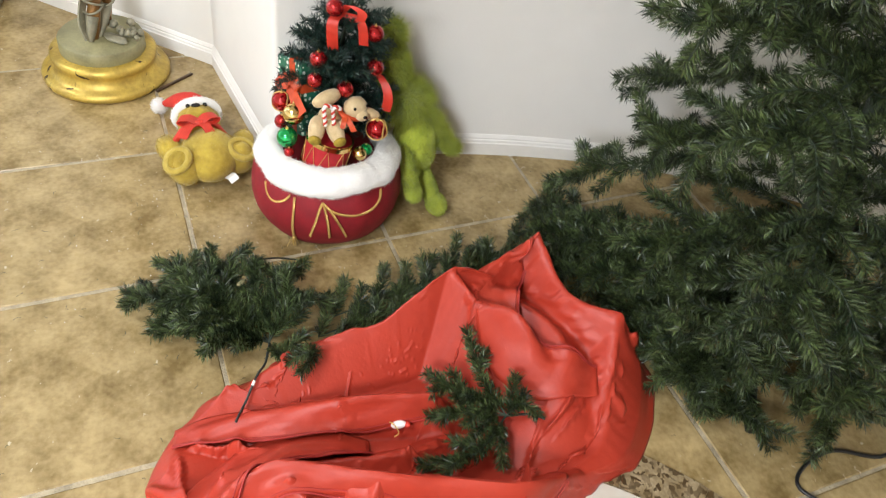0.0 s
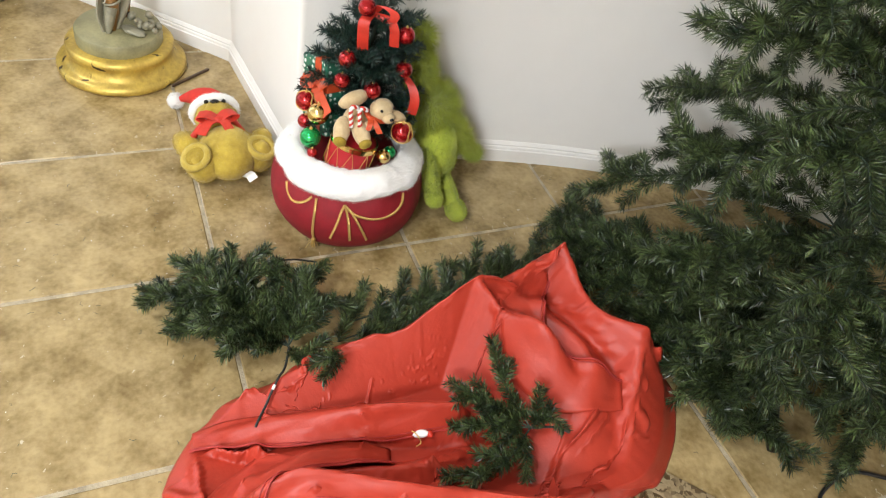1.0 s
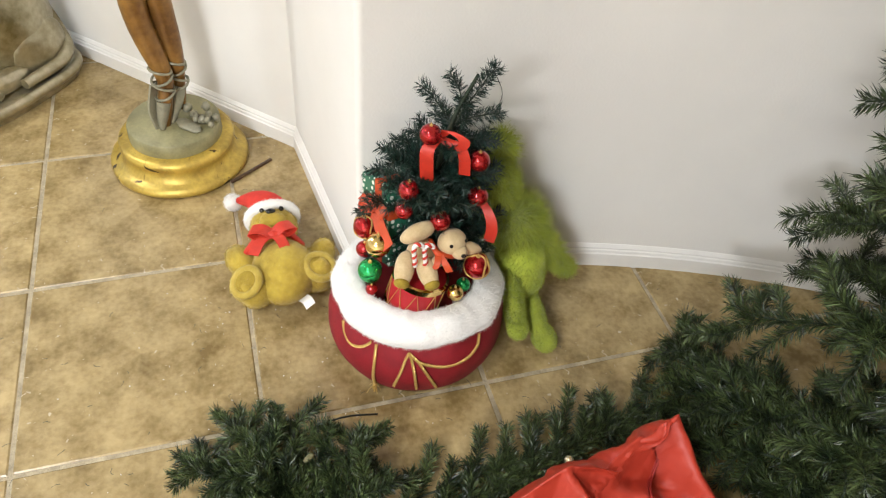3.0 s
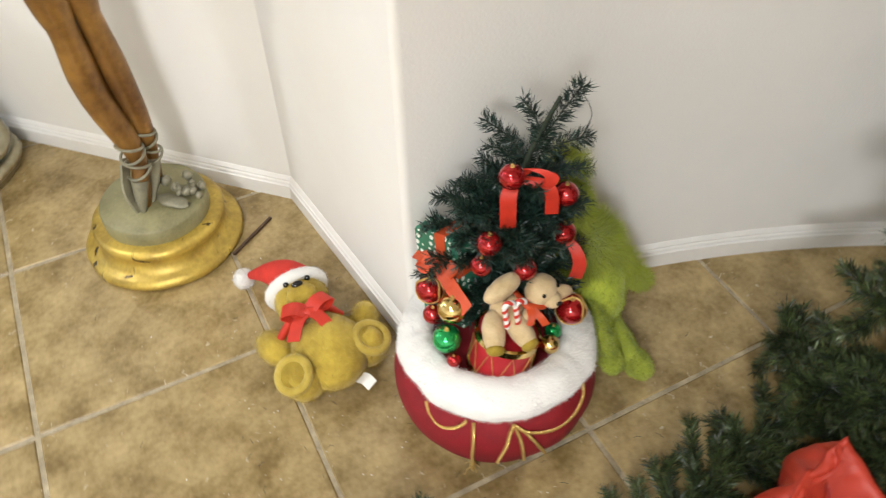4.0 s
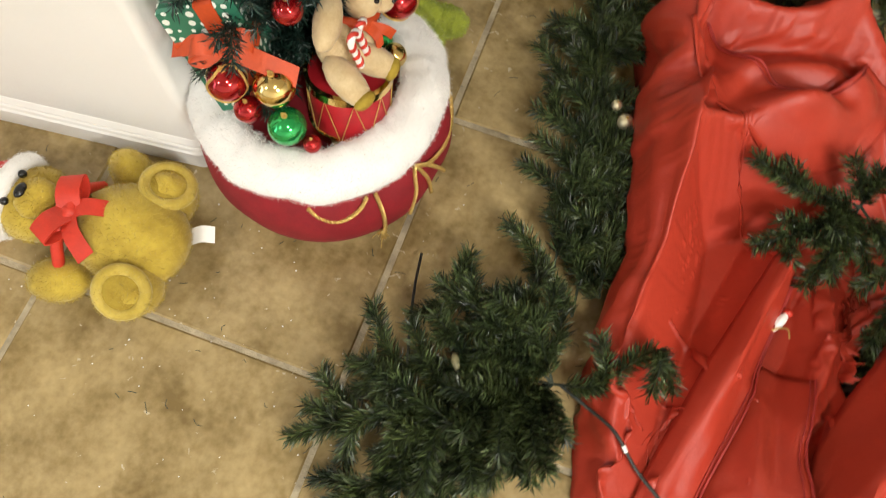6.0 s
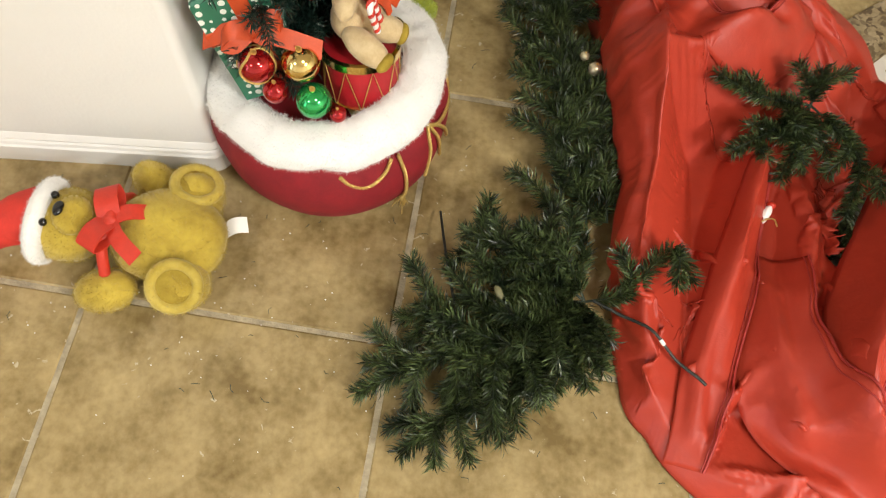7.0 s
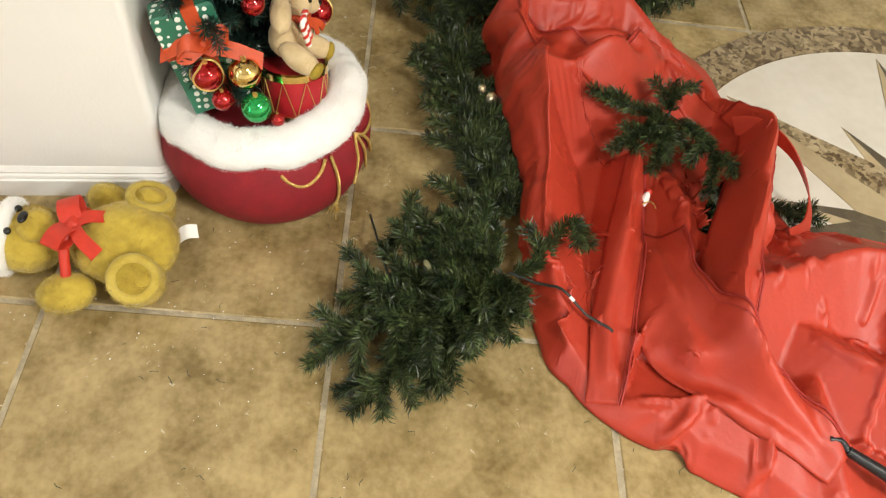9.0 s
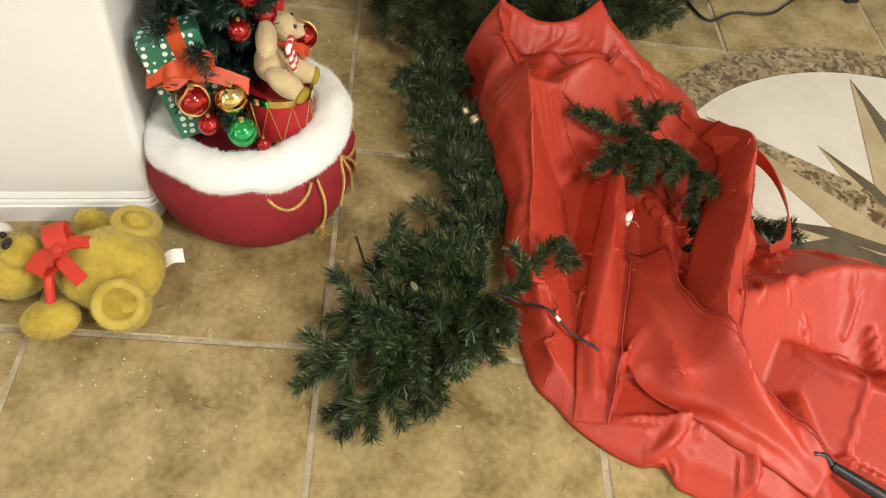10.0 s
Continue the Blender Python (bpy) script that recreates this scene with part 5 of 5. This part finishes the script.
def bag_branch():
    rng = np.random.default_rng(55)
    t = thing("fir_branch", "small artificial fir sprig lying on the red bag", "fir branch", "loose fir branches")
    node = np.array([0.665, 0.525, 0.105])
    for tip, mid, n in (((0.475, 0.505, 0.17), (0.56, 0.50, 0.14), 2), ((0.52, 0.40, 0.11), (0.59, 0.45, 0.12), 3), ((0.715, 0.31, 0.10), (0.735, 0.42, 0.12), 3), ((0.61, 0.37, 0.09), (0.635, 0.44, 0.11), 3), ((0.66, 0.56, 0.16), (0.665, 0.54, 0.13), 2)):
        s2 = Shape()
        fir_branch(s2, spline([node, mid, tip], 9), rng, n, 0.075, 5000, 0.023, 0.7, 0.3, 0.02, 0.03, 0.2)
        s2.make("twig", [M_NEEDLE, M_BARK], t)
    obj("wire_stem", *tube_mesh(spline([node, (0.68, 0.575, 0.11), (0.70, 0.60, 0.11)], 8), 0.0028, 8), M_WIRE, t)


bag_branch()


def loose_wire():
    """The bare end of the floor branch, lying over the bag's edge."""
    t = thing("wire_stem", "bare dark wire end of the fir branch on the bag", "wire")
    p = spline([(0.31, 0.105, 0.06), (0.38, 0.075, 0.07), (0.44, 0.03, 0.08), (0.493, -0.006, 0.08)], 24)
    p[:, 2] = [max(z if x < 0.36 else 0, on_bag(x, y)[2] + 0.014) for x, y, z in p]
    p[:, 2] = np.convolve(np.pad(p[:, 2], 2, mode="edge"), np.ones(5) / 5, "valid")
    obj("wire", *tube_mesh(p, 0.0027, 8), M_WIRE, t)
    obj("wire_tag", *tube_mesh(p[12:14], 0.0034, 8), M_TAG, t)


loose_wire()


def small_ornaments():
    t = thing("bird_ornament", "small white and red ornament with gold trim", "ornament", at=(0.594, 0.311, on_bag(0.594, 0.311)[2] + 0.008))
    obj("ornament_body", *ball_mesh((0, 0, 0.006), (0.020, 0.009, 0.009), 16, 10, rot(0, -25, 60), 0.1), M_STRIPE, t)
    obj("ornament_tip", *ball_mesh((0.010, 0.018, 0.012), (0.008, 0.007, 0.007), 12, 8), M_RIBBON, t)
    obj("gold_trim", *rope_mesh([(-0.016, -0.02, 0.004), (0.0, -0.012, 0.014), (0.018, -0.004, 0.004), (0.024, -0.016, 0.002)], 0.001, 0.006), M_GOLD, t)
    ball((0.284, 0.560, 0.066), 0.0145, M_PALEGOLD, "small gold ball lying on the fir branch", "gold balls on the branch")
    ball((0.262, 0.585, 0.068), 0.0100, M_PALEGOLD, "tiny gold ball lying on the fir branch", "gold balls on the branch")
    t = thing("light_bulb", "tiny grey green fairy light bulb among the needles", "light bulb")
    obj("bulb", *ball_mesh((0.155, 0.075, 0.105), (0.006, 0.013, 0.006), 12, 8, rot(0, 0, 30)), M_STONE, t)
    c = thing("power_cable", "black power cable looped on the tiles", "cable")
    obj("cable", *tube_mesh(spline([(1.45, 1.32, 0.006), (1.30, 1.30, 0.006), (1.18, 1.20, 0.006), (1.06, 1.18, 0.006), (0.98, 1.13, 0.006), (0.94, 1.18, 0.006), (0.93, 1.28, 0.006), (0.98, 1.40, 0.006), (0.9, 1.55, 0.006), (0.75, 1.6, 0.006)], 60), 0.0045, 8), M_BLACK, c)
    obj("plug", *box_mesh((1.47, 1.325, 0.013), (0.045, 0.028, 0.024), rot(0, 0, 15), 0.005), M_BLACK, c, smooth=False)


small_ornaments()


def litter():
    """Fallen needles and crumbs on the tiles."""
    rng = np.random.default_rng(66)
    n = 260
    sh = Shape()
    xy = np.c_[rng.normal(0.3, 0.45, n), rng.normal(0.15, 0.5, n)]
    for x, y in xy:
        a, L = rng.uniform(0, 6.28), rng.uniform(0.006, 0.018)
        d = np.array([math.cos(a), math.sin(a)]) * L / 2
        s = np.array([-d[1], d[0]]) / L * 0.0011
        b = rng.normal(size=2) * 0.002
        p = np.array([(x, y)])
        v = np.vstack([p - d - s, p - d + s, p + b + s, p + b - s, p + d + s, p + d - s])
        sh.add(np.c_[v, np.full(6, 0.0012) + np.array([0, 0, 1, 1, 0, 0]) * 0.002], [(0, 3, 2, 1), (3, 5, 4, 2)], 0)
    tagged(sh.make("fallen_needles", [M_BARK], smooth=False), "loose fir needles scattered on the floor", "needles", kind="stuff")
    sh = Shape()
    for k in range(150):
        x, y = (rng.normal(-0.4, 0.3), rng.normal(0.0, 0.12)) if k < 80 else (rng.normal(0.1, 0.5), rng.normal(0.0, 0.35))
        r = rng.uniform(0.0006, 0.0017)
        sh.add(*ball_mesh((x, y, r * 0.6), (r, r * rng.uniform(0.6, 1), r * 0.6), 6, 4))
    tagged(sh.make("crumbs", [M_TAG]), "pale crumbs and grit scattered on the tiles", "crumbs", kind="stuff")


litter()

for x, y, k in ((1.15, -1.1, 1.0), (-1.35, -2.35, 0.66)):
    t = thing("ceiling_light", "round white recessed ceiling light", "ceiling light", "recessed ceiling lights", at=(x, y, CEIL - 0.004))
    obj("trim_ring", *lathe_mesh([(0.21 * k, 0.0), (0.225 * k, -0.012), (0.21 * k, -0.018), (0.205 * k, 0.0)], seg=40), M_TRIM, t)

# added ring for the broad unseen fill over the far corner
t = thing("ceiling_light", "wide round ceiling light, unseen, added to brighten the curved wall", "ceiling light", "recessed ceiling lights", at=(3.1, -2.2, CEIL - 0.004))
obj("trim_ring", *lathe_mesh([(0.56, 0.0), (0.58, -0.012), (0.56, -0.02), (0.555, 0.0)], seg=48), M_TRIM, t)


# ---------------------------------------------------------------- floor tiles
def tiles():
    rng = np.random.default_rng(3)
    v, f = prism_mesh([(-0.2455, -0.2455), (0.2455, -0.2455), (0.2455, 0.2455), (-0.2455, 0.2455)], -0.012, 0.0, 0.0045)
    me = None
    for i in range(-6, 9):
        for j in range(-7, 6):
            if me is None:
                ob = obj("tile", v, f, M_TILE, floor, smooth=False)
                me = ob.data
            else:
                ob = new("tile", me)
                ob.parent = floor
            ob.location = (0.25 + 0.5 * i + rng.uniform(-0.001, 0.001), 0.25 + 0.5 * j + rng.uniform(-0.001, 0.001), rng.uniform(-0.0006, 0.0004))
            ob.rotation_euler = (0, 0, math.pi / 2 * rng.integers(0, 4) + rng.uniform(-0.002, 0.002))


tiles()
